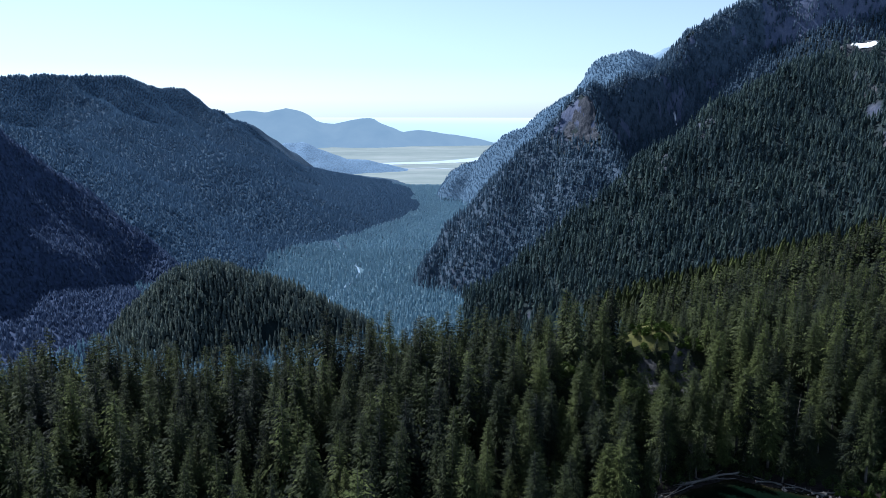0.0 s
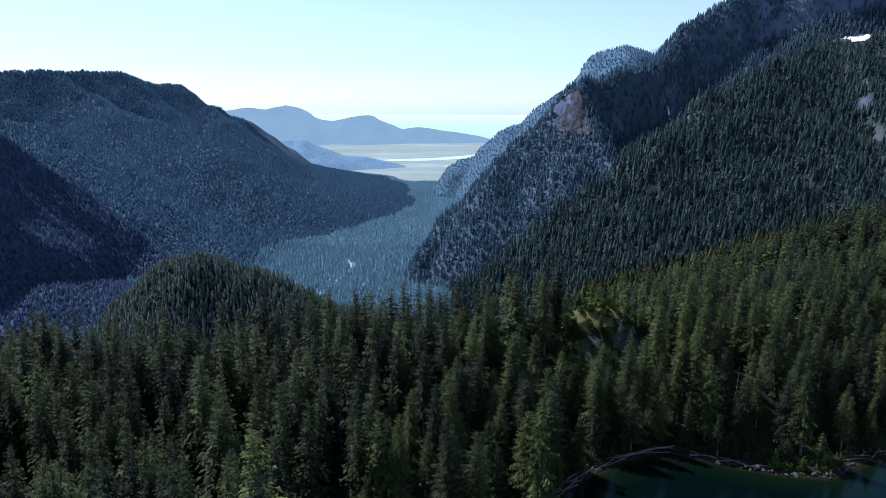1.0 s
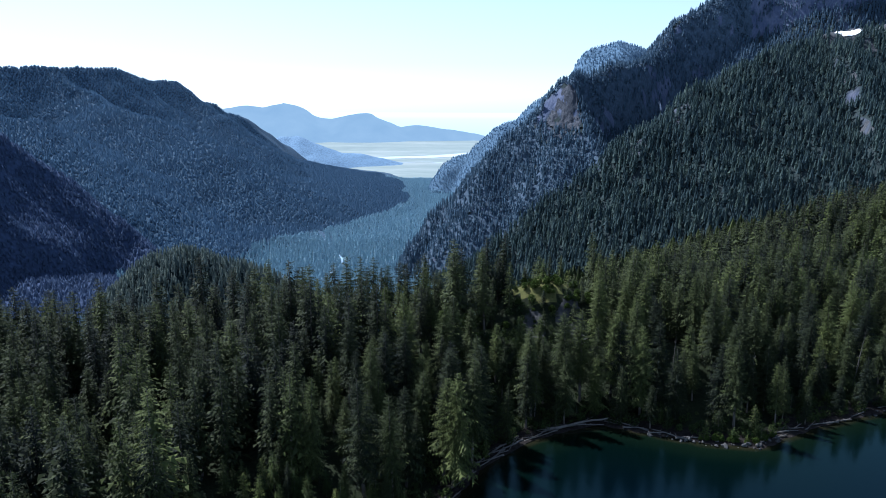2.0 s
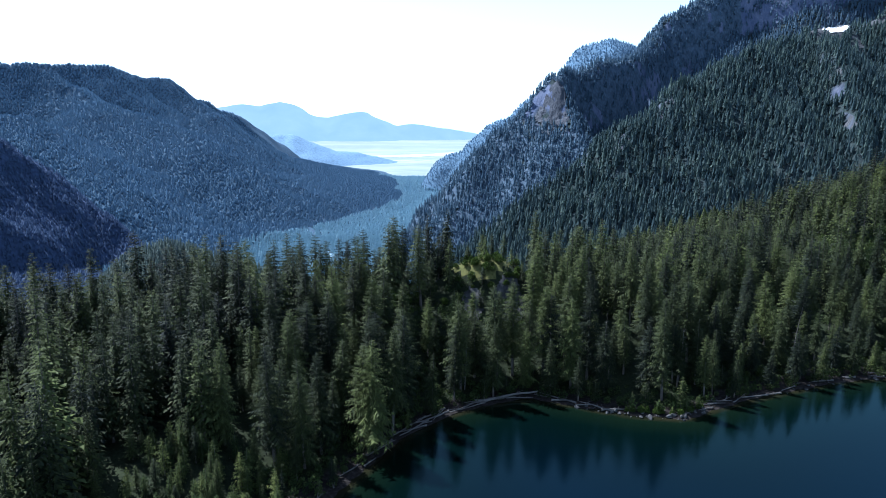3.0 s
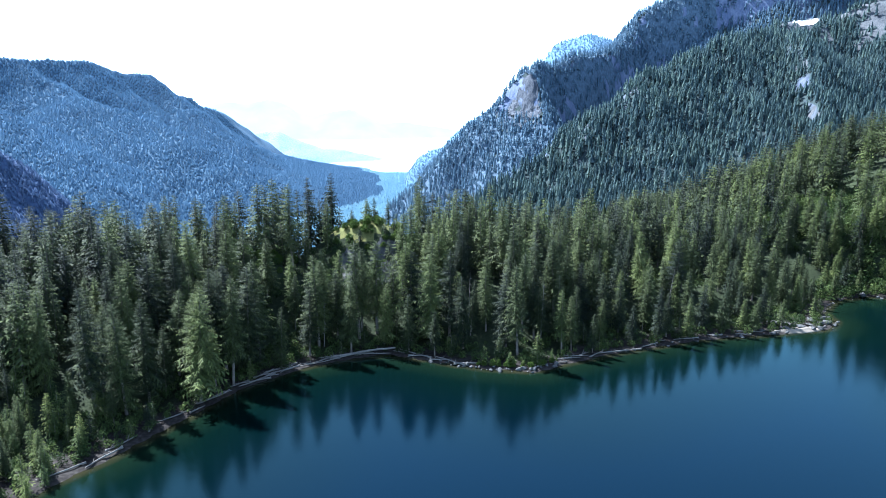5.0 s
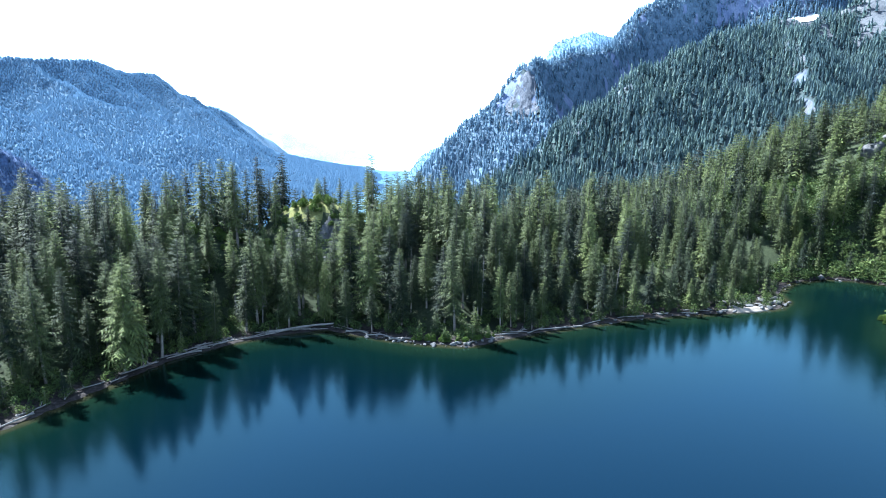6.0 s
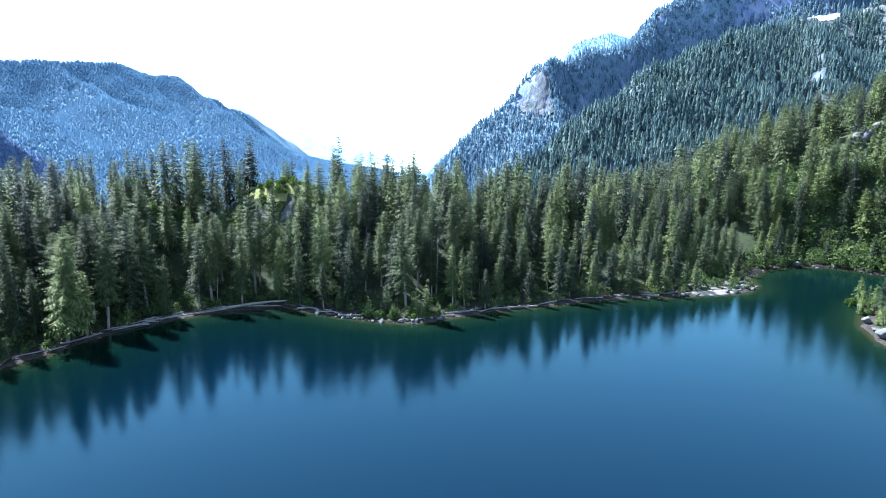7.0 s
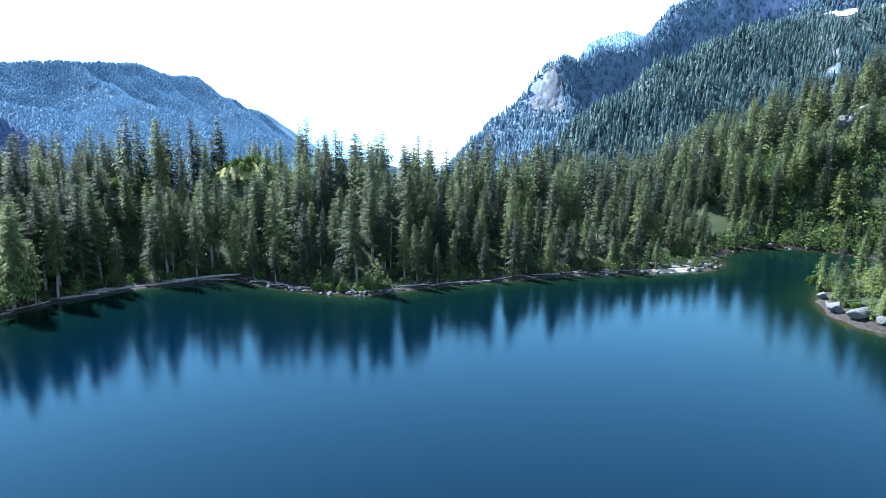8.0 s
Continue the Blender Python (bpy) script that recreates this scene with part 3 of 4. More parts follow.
# ---- trees ----
def conifer(seed, h, whorls, per, segs, spread, bare):
    """Trunk and crown of a spruce h metres high: uneven whorls of drooping, toothed boughs that narrow to a spire."""
    r = np.random.default_rng(seed)
    n = 7 if segs > 2 else 4
    zs = np.array([-1.0, 0.25 * h, 0.6 * h, 1.0 * h])
    rad = np.array([0.016, 0.012, 0.007, 0.001]) * h
    bend = np.stack([np.cumsum(r.normal(0, 0.004 * h, 4)), np.cumsum(r.normal(0, 0.004 * h, 4))], 1)
    ang = np.arange(n) / n * 2 * np.pi
    tv = np.concatenate([np.stack([bend[k, 0] + rad[k] * np.cos(ang), bend[k, 1] + rad[k] * np.sin(ang), np.full(n, zs[k])], 1) for k in range(4)])
    tf = []
    for k in range(3):
        for i in range(n):
            a, b = k * n + i, k * n + (i + 1) % n
            tf += [(a, b, b + n), (a, b + n, a + n)]
    cv, cf = [], []
    lean = r.random() * 2 * np.pi
    for w in range(whorls):
        u = bare + (0.985 - bare) * ((w + 0.4) / whorls) ** 0.78
        z0 = u * h
        c = np.array([np.interp(z0, zs, bend[:, 0]), np.interp(z0, zs, bend[:, 1]), z0])
        tier = r.uniform(0.75, 1.12)
        full = spread * h * ((1 - u) / (1 - bare)) ** 0.68 * min(1, 0.5 + (u - bare) * 3.2) * tier + 0.020 * h
        for k in range(per):
            if r.random() < 0.06:
                continue
            a = 2 * np.pi * (k + r.random() * 0.8) / per + w * 1.3
            ln = full * r.uniform(0.6, 1.2) * (1 + 0.18 * np.cos(a - lean))
            out, lat = np.array([np.cos(a), np.sin(a), 0]), np.array([-np.sin(a), np.cos(a), 0])
            up0, drop = r.uniform(-0.05, 0.15) + 0.35 * u ** 2, r.uniform(0.2, 0.5) + 0.25 * (1 - u)
            ts = np.linspace(0, 1, segs + 1)
            line = c + np.outer(ts * ln, out) + np.outer(up0 * ts * ln - drop * ts ** 1.6 * ln + 0.16 * ln * ts ** 4, (0, 0, 1)) + [0, 0, r.uniform(-0.012, 0.012) * h]
            wid = ln * (r.uniform(0.18, 0.30) if segs > 4 else r.uniform(0.25, 0.40))
            for i in range(segs):
                t = (ts[i] + ts[i + 1]) / 2
                wd = wid * (0.55 + 0.9 * t) * (1 - t) ** 0.55 * (1.2 if segs > 2 else 1.4) * r.uniform(0.75, 1.25) if segs > 1 else wid
                for s in (-1, 1):
                    tip = (line[i] + line[i + 1]) / 2 + lat * s * wd + out * wd * 0.6 - np.array([0, 0, wd * r.uniform(0.3, 1.15)])
                    j = len(cv)
                    cv += [line[i], 0.25 * line[i] + 0.75 * line[i + 1], tip]
                    cf.append((j, j + 1, j + 2) if s > 0 else (j + 1, j, j + 2))
    return tv, np.array(tf), np.array(cv), np.array(cf)


def scatter(x0, x1, y0, y1, spacing, rng, jitter=0.42):
    xs, ys = np.meshgrid(np.arange(x0, x1, spacing), np.arange(y0, y1, spacing * 0.9))
    xs = xs + (np.arange(len(xs)) % 2)[:, None] * spacing / 2
    p = np.stack([xs.ravel(), ys.ravel()], 1)
    return p + rng.uniform(-jitter, jitter, p.shape) * spacing


def joined(name, protos, places, heights, mats, rng, label, category, lean=0.03):
    """Many plants as one mesh: protos are lists of (verts, faces, material) of height 1; places (n, 3)."""
    V, F, I, T, base = [], [], [], [], 0
    tone = np.clip(0.5 + 0.3 * rng.normal(0, 1, len(places)) + 0.25 * fbm(places[:, 0], places[:, 1], 40, 2), 0, 1)
    pick = rng.integers(0, len(protos), len(places))
    turn = rng.uniform(0, 2 * np.pi, len(places))
    wide = rng.uniform(0.85, 1.22, len(places))
    for q, proto in enumerate(protos):
        sel = np.where(pick == q)[0]
        if not len(sel):
            continue
        c, s, h, w = np.cos(turn[sel])[:, None], np.sin(turn[sel])[:, None], heights[sel][:, None], wide[sel][:, None]
        for pv, pf, mi in proto:
            x, y, z = pv[:, 0][None], pv[:, 1][None], pv[:, 2][None]
            vv = np.stack([(x * c - y * s) * h * w + places[sel, 0][:, None], (x * s + y * c) * h * w + places[sel, 1][:, None], z * h + places[sel, 2][:, None]], 2)
            n = len(pv)
            V.append(vv.reshape(-1, 3))
            F.append((pf[None] + (np.arange(len(sel)) * n)[:, None, None] + base).reshape(-1, 3))
            I.append(np.full(len(sel) * len(pf), mi))
            T.append(np.repeat(tone[sel], n))
            base += n * len(sel)
    me = mesh_of(name, np.concatenate(V), np.concatenate(F), mats, np.concatenate(I))
    me.attributes.new("tone", "FLOAT", "POINT").data.foreach_set("value", np.concatenate(T).astype(np.float32))
    return tagged(new(name, me), label, category, kind="stuff")


def unit(tree, h):
    tv, tf, cv, cf = tree
    return [(tv / h, tf, 0), (cv / h, cf, 1)]


def far_tree(seed, tiers, n, wide):
    """A small distant spruce: tiers of separate ragged boughs."""
    r = np.random.default_rng(seed)
    v, f = [], []
    for k in range(tiers):
        top = 1 - 0.8 * k / tiers + (0 if k == 0 else 0.1)
        for i in range(n):
            a = 2 * np.pi * (i + r.random() * 0.6) / n + k
            q = wide * (0.2 + 0.8 * (k + 1) / tiers) * r.uniform(0.6, 1.25)
            low, half = 1 - 0.94 * (k + 1) / tiers + r.uniform(-0.07, 0.07), r.uniform(0.8, 1.2) * 3.4 / n
            j = len(v)
            v += [(0, 0, top), (q * np.cos(a - half / 2), q * np.sin(a - half / 2), low + r.uniform(-0.04, 0.04)), (q * np.cos(a + half), q * np.sin(a + half), low)]
            f.append((j, j + 1, j + 2))
    return [(np.array(v), np.array(f), 0)]


rng = np.random.default_rng(11)
pts = scatter(-260, 520, 60, 640, 5.5, rng, 0.5)
tx, ty = pts[:, 0], pts[:, 1]
sd, zz = shore_distance(tx, ty), land(tx, ty)
behind = ty - np.interp(tx, [c[0] for c in BENCH], [c[1] for c in BENCH])
opening = fbm(tx, ty, 26, 3) + 0.55 * np.exp(-((tx - 252) / 34) ** 2 - ((ty - 262) / 12) ** 2) + 0.6 * np.exp(-((tx - 263) / 7) ** 2 - ((ty - 253) / 9) ** 2) + 0.6 * np.exp(-((tx - 36) / 7) ** 2 - ((ty - 176) / 5) ** 2)
ok = (sd > 1.8) & (zz > -75) & (tx > -0.75 * ty - 30) & (tx < 0.75 * ty + 165) & ((behind < 26) | (tx > 110)) & (behind < 300)
ok &= (np.hypot((tx - 65) / 1.2, ty - 198) > 5) & (rng.random(len(pts)) < 0.94) & (opening < 0.42) & (fbm(tx, ty, 11, 2) > np.where(tx > 190, -0.22, -0.5))
ok &= ~((np.abs(tx - 72) < 3.0) & (np.abs(ty - 187) < 5))
ok &= ~((tx > 88) & (tx < 113) & (sd < 7.5))
ok &= ~((tx > 200) & (ty < 176) & (tx < 262))
pts, sd, zz, behind = pts[ok], sd[ok], zz[ok], behind[ok]
hh = (rng.uniform(13.0, 25.0, len(pts)) + 3 * (rng.random(len(pts)) < 0.1) - 4 * rng.random(len(pts)) ** 4) * (1 + 0.14 * fbm(pts[:, 0], pts[:, 1], 30, 2))
bald = (np.abs(pts[:, 0] - 66) < 11) & (pts[:, 1] > 192)
hh = np.where(bald & (pts[:, 1] < 222), np.minimum(hh, 4 + 6 * rng.random(len(pts))), hh)
hh = np.where((np.abs(pts[:, 0] - 67) < 7) & (pts[:, 1] > 172) & (pts[:, 1] <= 192), np.clip(hh, 3, np.maximum(23 - zz, 3)), hh)
hh = np.where(pts[:, 0] < 10, hh * 1.08, hh)
hh = np.where((pts[:, 0] < 135) & (pts[:, 1] > 150), np.clip(hh, 4, 37 + 4 * rng.random(len(pts)) - zz), hh)
hh = np.where((pts[:, 0] > -8) & (pts[:, 0] < 32) & (pts[:, 1] < 121), np.minimum(hh, rng.uniform(4, 9, len(pts))), hh)
hh = np.where(np.hypot((pts[:, 0] - 250) / 34, (pts[:, 1] - 252) / 20) < 1, np.minimum(hh, rng.uniform(4, 10, len(pts))), hh)
hh = np.where(pts[:, 0] > 118, np.minimum(hh, (13 - 4.5 * step(pts[:, 0], 130, 175) + 0.42 * sd) * rng.uniform(0.7, 1.15, len(pts))), hh)      # low young edge along the spit
order = np.argsort(np.where((pts[:, 0] > 10) & (pts[:, 0] < 235), sd, sd + 18))
front, rest = order[:300], order[300:]
near_rest = rest[(pts[rest, 1] < np.where(pts[rest, 0] > 240, 320, 250)) & (pts[rest, 0] > -105) & (pts[rest, 0] < 330)]
far_rest = np.setdiff1d(rest, near_rest)
back_rest = far_rest[(pts[far_rest, 1] > 330) | (pts[far_rest, 0] < -140)]
far_rest = np.setdiff1d(far_rest, back_rest)

SPRUCES = [conifer(100 + k, 20.0, 36, 9, 6, s, b) for k, (s, b) in enumerate([(0.195, 0.05), (0.165, 0.15), (0.200, 0.03), (0.150, 0.2), (0.185, 0.1), (0.145, 0.12), (0.205, 0.07), (0.17, 0.24)])]
protos = []
for k, tr in enumerate(SPRUCES):
    e = tagged(new("spruce_tree"), "tall dark green spruce at the lake shore", "tree", "shore spruces")
    part("trunk", mesh_of("trunk", tr[0], tr[1], [M_BARK], smooth=True), e)
    part("crown", mesh_of("crown", tr[2], tr[3], [M_NEEDLE_ONE]), e)
    protos.append(e)
for n, i in enumerate(front):
    m = pose(pts[i, 0], pts[i, 1], zz[i] - 0.1, rng.normal(0, 1.5), rng.normal(0, 1.5), rng.uniform(0, 360))
    s = hh[i] / 20.0
    e = protos[n] if n < len(protos) else copy_thing(protos[n % len(protos)], m)
    e.matrix_basis = m @ Matrix.Diagonal((s * rng.uniform(0.85, 1.2), s * rng.uniform(0.85, 1.2), s, 1))

SHAPES = [(0.200, 0.05), (0.175, 0.1), (0.22, 0.04), (0.16, 0.14), (0.19, 0.07)]
MID_SPRUCES = [unit(conifer(200 + k, 20.0, 26, 7, 3, s, b), 20.0) for k, (s, b) in enumerate(SHAPES)]
LOW_SPRUCES = [unit(conifer(220 + k, 20.0, 18, 7, 2, s, b), 20.0) for k, (s, b) in enumerate(SHAPES)]
joined("spruce_forest", MID_SPRUCES, np.column_stack([pts[near_rest], zz[near_rest] - 0.1]), hh[near_rest], [M_BARK, M_NEEDLE], rng, "dense dark spruce forest on the lakeside ridge", "forest")
joined("spruce_forest", LOW_SPRUCES, np.column_stack([pts[far_rest], zz[far_rest] - 0.1]), hh[far_rest], [M_BARK, M_NEEDLE], rng, "spruce forest climbing the hillside above the lake", "forest")

BACK_SPRUCES = [unit(conifer(240 + k, 20.0, 13, 6, 1, s, b), 20.0) for k, (s, b) in enumerate(SHAPES)]
gone = back_rest[pts[back_rest, 1] > 430]
back_rest = np.setdiff1d(back_rest, gone)
joined("spruce_forest", BACK_SPRUCES, np.column_stack([pts[back_rest], zz[back_rest] - 0.1]), hh[back_rest], [M_BARK, M_NEEDLE], rng, "spruce forest on the far side of the ridge", "forest")
FAR_TREES = [far_tree(300 + k, 5, 5, 0.19) for k in range(6)]
WALL_TREES = [far_tree(330 + k, 3, 5, 0.2) for k in range(5)]
HILL_TREES = [far_tree(310 + k, 5, 6, 0.19) for k in range(4)]
joined("spruce_forest", HILL_TREES, np.column_stack([pts[gone], zz[gone] - 0.1]), hh[gone], [M_NEEDLE], rng, "spruces far up the hillside above the lake", "forest")
CANOPY_TREES = [far_tree(340 + k, 1, 5, 0.46) for k in range(4)]
TINY_TREES = [far_tree(320 + k, 2, 5, 0.34) for k in range(4)]


def clothe(mt, spacing, lo, hi, protos_, mat, label, max_steep=1.3, thin=0.9, region=None):
    p = scatter(mt.box[0], mt.box[1], mt.box[2], mt.box[3], spacing, rng)
    z = mt.height(p[:, 0], p[:, 1])
    keep = (z > PLAIN - 4) & (mt.steep(p[:, 0], p[:, 1]) < max_steep) & (rng.random(len(p)) < thin)
    if region:
        keep &= region(p[:, 0], p[:, 1], z)
    p, z = p[keep], z[keep]
    joined("mountain_forest", protos_, np.column_stack([p, z - 0.5]), rng.uniform(lo, hi, len(p)), [mat], rng, label, "forest")


clothe(m_front, 5.0, 8, 18, FAR_TREES, M_FAR_NEEDLE, "dark conifers on the rocky mountainside", max_steep=1.5, region=lambda x, y, z: (x < 0.75 * y + 60) & (y < 1200) & (np.hypot((x - 676) / 26, (y - 1152) / 14) > 1) & ~(bluff(x, y, z) & (rng.random(len(x)) < 0.85)))
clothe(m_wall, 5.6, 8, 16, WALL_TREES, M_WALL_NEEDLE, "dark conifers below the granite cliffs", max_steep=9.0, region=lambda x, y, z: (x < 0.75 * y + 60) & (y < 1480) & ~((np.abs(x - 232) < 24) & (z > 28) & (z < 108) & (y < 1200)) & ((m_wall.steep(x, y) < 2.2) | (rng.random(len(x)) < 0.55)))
clothe(m_hill, 4.6, 8, 15, FAR_TREES, M_HILL_NEEDLE, "conifers covering the small round hill")
clothe(m_dark, 5.4, 5, 8, CANOPY_TREES, M_SHADE_NEEDLE, "shaded conifers all over the dark spur", max_steep=9.0, region=lambda x, y, z: (x > -0.72 * y) & (y < 1200))
clothe(m_left, 5.2, 4.6, 7.4, CANOPY_TREES, M_FAR_WOOD, "conifers all over the far mountain's slopes, blued by painted haze", max_steep=9.0,
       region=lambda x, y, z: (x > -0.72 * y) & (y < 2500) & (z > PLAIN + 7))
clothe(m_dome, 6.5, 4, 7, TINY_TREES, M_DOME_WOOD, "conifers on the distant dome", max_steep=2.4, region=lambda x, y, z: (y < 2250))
p = scatter(-900, 350, 640, 2420, 6.0, rng)
z = np.maximum.reduce([land(p[:, 0], p[:, 1])] + [q.height(p[:, 0], p[:, 1]) for q in (m_left, m_dark, m_hill, m_wall, m_dome, m_front)])
STREAM = [(-175, 930), (-152, 1042), (-132, 1187), (-175, 1300), (-218, 1434), (-150, 1650), (-90, 1900), (-40, 2150), (10, 2430)]


def stream_distance(x, y):
    """Metres from the middle of the stream bed on the valley floor."""
    best = np.full(np.shape(x), 1e9)
    for (ax, ay), (bx, by) in zip(STREAM[:5], STREAM[1:5]):
        dx, dy = bx - ax, by - ay
        t = np.clip(((x - ax) * dx + (y - ay) * dy) / (dx * dx + dy * dy), 0, 1)
        best = np.minimum(best, np.hypot(x - ax - t * dx, y - ay - t * dy))
    return best + 14 * fbm(x, y, 70, 3)


keep = (z < PLAIN + 7) & (p[:, 0] > -0.72 * p[:, 1]) & (stream_distance(p[:, 0], p[:, 1]) > 4)
p, z = p[keep], z[keep]
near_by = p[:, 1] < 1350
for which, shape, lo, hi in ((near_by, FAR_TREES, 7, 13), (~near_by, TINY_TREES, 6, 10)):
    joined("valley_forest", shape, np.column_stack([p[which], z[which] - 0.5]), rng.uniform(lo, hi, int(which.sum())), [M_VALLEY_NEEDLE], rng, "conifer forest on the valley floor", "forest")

p = scatter(-320, 420, 215, 1000, 7.5, rng)
z = land(p[:, 0], p[:, 1])
back = p[:, 1] - np.interp(p[:, 0], [c[0] for c in BENCH], [c[1] for c in BENCH])
keep = ((z < -73) | ((back > 26) & (p[:, 0] < 112)) | (back > 295)) & ((p[:, 1] < 640) | (z > PLAIN + 7)) & (shore_distance(p[:, 0], p[:, 1]) > 0) & (p[:, 0] > -0.72 * p[:, 1])
p, z = p[keep], z[keep]
joined("gorge_forest", WALL_TREES, np.column_stack([p, z - 0.5]), rng.uniform(10, 18, len(p)), [M_FAR_NEEDLE], rng, "conifers on the steep slope below the ridge", "forest")

# far sea and haze, painted as a colour ramp on a glowing upright sheet
m, nt, nodes, links, bsdf = tree_of("sea_haze_glow")
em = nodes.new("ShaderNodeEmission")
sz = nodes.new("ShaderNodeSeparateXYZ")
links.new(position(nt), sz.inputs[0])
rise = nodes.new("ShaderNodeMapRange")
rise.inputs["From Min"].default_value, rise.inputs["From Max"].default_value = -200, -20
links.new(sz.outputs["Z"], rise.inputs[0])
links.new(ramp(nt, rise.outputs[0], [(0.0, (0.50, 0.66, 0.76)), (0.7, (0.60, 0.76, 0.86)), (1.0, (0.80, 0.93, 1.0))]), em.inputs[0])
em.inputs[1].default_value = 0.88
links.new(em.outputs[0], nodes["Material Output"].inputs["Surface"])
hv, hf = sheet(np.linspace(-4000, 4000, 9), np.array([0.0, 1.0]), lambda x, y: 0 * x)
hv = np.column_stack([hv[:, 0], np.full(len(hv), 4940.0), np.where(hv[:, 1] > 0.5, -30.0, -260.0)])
tagged(new("backdrop", mesh_of("backdrop", hv, hf, [m])), "glowing sheet painted as pale sea and haze at the horizon", "sea", kind="structure")


# ---- river, stream, snow ----
def ribbon(name, line, widths, z, mat, label, category, seed):
    """A flat winding strip of water or gravel."""
    r = np.random.default_rng(seed)
    line, n = np.array(line, float), 60
    u = np.linspace(0, len(line) - 1, n)
    x, y = np.interp(u, np.arange(len(line)), line[:, 0]), np.interp(u, np.arange(len(line)), line[:, 1])
    x = np.convolve(np.pad(x, 4, "edge"), np.ones(9) / 9, "valid")
    y = np.convolve(np.pad(y, 4, "edge"), np.ones(9) / 9, "valid")
    tx, ty = np.gradient(x), np.gradient(y)
    ln = np.hypot(tx, ty)
    w = np.interp(u, np.linspace(0, len(line) - 1, len(widths)), widths) * (1 + 0.3 * fbm(x, y, 60, 2))
    a = np.stack([x - ty / ln * w / 2, y + tx / ln * w / 2], 1)
    b = np.stack([x + ty / ln * w / 2, y - tx / ln * w / 2], 1)
    zz_ = z if callable(z) else (lambda p, q: np.full(np.shape(p), z))
    v = np.concatenate([np.column_stack([a, zz_(a[:, 0], a[:, 1])]), np.column_stack([b, zz_(b[:, 0], b[:, 1])])])
    i = np.arange(n - 1)
    return tagged(new(name, mesh_of(name, v, np.stack([i, i + n, i + n + 1, i + 1], 1), [mat], smooth=True)), label, category, kind="structure")


m, nt, nodes, links, bsdf = tree_of("estuary_water")
# pale base colour stands in for the bright sky reflected in the channels
bsdf.inputs["Base Color"].default_value = (0.45, 0.52, 0.55, 1)
bsdf.inputs["Roughness"].default_value, bsdf.inputs["IOR"].default_value = 0.25, 1.333
ew = noise_node(nt, 0.02, 2, 0.5, position(nt))
bump(nt, ew.outputs[0], 0.2, 0.5, bsdf.inputs["Normal"])
M_ESTUARY = m
ribbon("river", [(-330, 3200), (-190, 3290), (-60, 3320), (80, 3400), (240, 3560), (460, 3900)], [40, 110, 130, 120, 150, 200], PLAIN + 0.8, M_ESTUARY, "pale shining river channel across the estuary flats", "river", 1)
ribbon("river", [(-190, 3080), (-120, 3040), (-30, 3075), (30, 3030), (110, 2990)], [14, 22, 20, 26, 18], PLAIN + 1.0, M_ESTUARY, "narrow side channel winding over the flats", "river", 2)
ribbon("stream_bed", STREAM[:5], [8, 6, 3, 5, 1], lambda x, y: land(x, y) + 1.2, M_PALE, "pale gravel bed of the valley stream", "stream", 4)


def ground_patch(name, height, cx, cy, rx, ry, cell, mat, label, category, lift=0.6, ragged=0.35):
    """A ragged patch lying on a slope."""
    v, f = sheet(np.arange(cx - rx * 1.3, cx + rx * 1.3, cell), np.arange(cy - ry * 1.3, cy + ry * 1.3, cell), lambda x, y: height(x, y) + lift)
    c = mean_of(v, f)
    f = f[np.hypot((c[:, 0] - cx) / rx, (c[:, 1] - cy) / ry) + ragged * fbm(c[:, 0], c[:, 1], rx, 3) < 0.9]
    used = np.unique(f)
    back = np.zeros(len(v), int)
    back[used] = np.arange(len(used))
    return tagged(new(name, mesh_of(name, v[used], back[f], [mat], smooth=True)), label, category, kind="structure")


ground_patch("snow_patch", m_front.height, 676, 1152, 22, 9, 2.5, M_SNOW, "bright patch of old snow on the ridge", "snow", 1.5)
ground_patch("snow_patch", m_wall.height, 440, 1300, 12, 5, 2.5, M_SNOW, "thin snow strip at the foot of the wall", "snow", 1.5)


def crag_height(mt, lift):
    """Cracked slabs standing out of a steep mountainside."""
    return lambda x, y: mt.height(x, y) + lift * (0.6 - 2 * np.abs(fbm(x * 1.4 + 0.3 * y, y * 0.7, 11, 4, 0.65)))


ground_patch("crag", crag_height(m_wall, 4.5), 238, 1160, 24, 40, 1.6, M_CRAG, "tall pale cracked granite crag above the forest", "rock", 1.0, 0.9)
for cx, cy, rx, ry in [(300, 835, 20, 16), (330, 850, 14, 10), (262, 800, 10, 14), (205, 740, 9, 14), (610, 1050, 24, 10), (470, 900, 6, 5)]:
    ground_patch("crag", crag_height(m_front, 3.5), cx, cy, rx, ry, 1.6, M_CRAG, "bare grey granite crag on the wooded mountainside", "rock", 0.5, 0.8)


# ---- the lake shore ----
def stone_mesh(seed, sx, sy, sz, sub=2, rough=0.25, mat=None):
    """A weathered block: a ball pushed in by planes and noise."""
    bm = bmesh.new()
    bmesh.ops.create_icosphere(bm, subdivisions=sub, radius=1.0)
    r = np.random.default_rng(seed)
    planes = [(Vector(r.normal(0, 1, 3)).normalized(), r.uniform(0.42, 0.78)) for _ in range(12)]
    for v in bm.verts:
        for n, d in planes:
            k = v.co.dot(n)
            if k > d:
                v.co -= n * (k - d) * 0.97
        v.co *= 1 + rough * noise.fractal(v.co * 1.7 + Vector((seed, 0, 0)), 1.0, 2.0, 4)
        v.co = Vector((v.co.x * sx, v.co.y * sy, v.co.z * sz))
    me = bpy.data.meshes.new("boulder")
    bm.to_mesh(me)
    bm.free()
    me.materials.append(mat or M_ROCK)
    me.polygons.foreach_set("use_smooth", np.full(len(me.polygons), True))
    return me


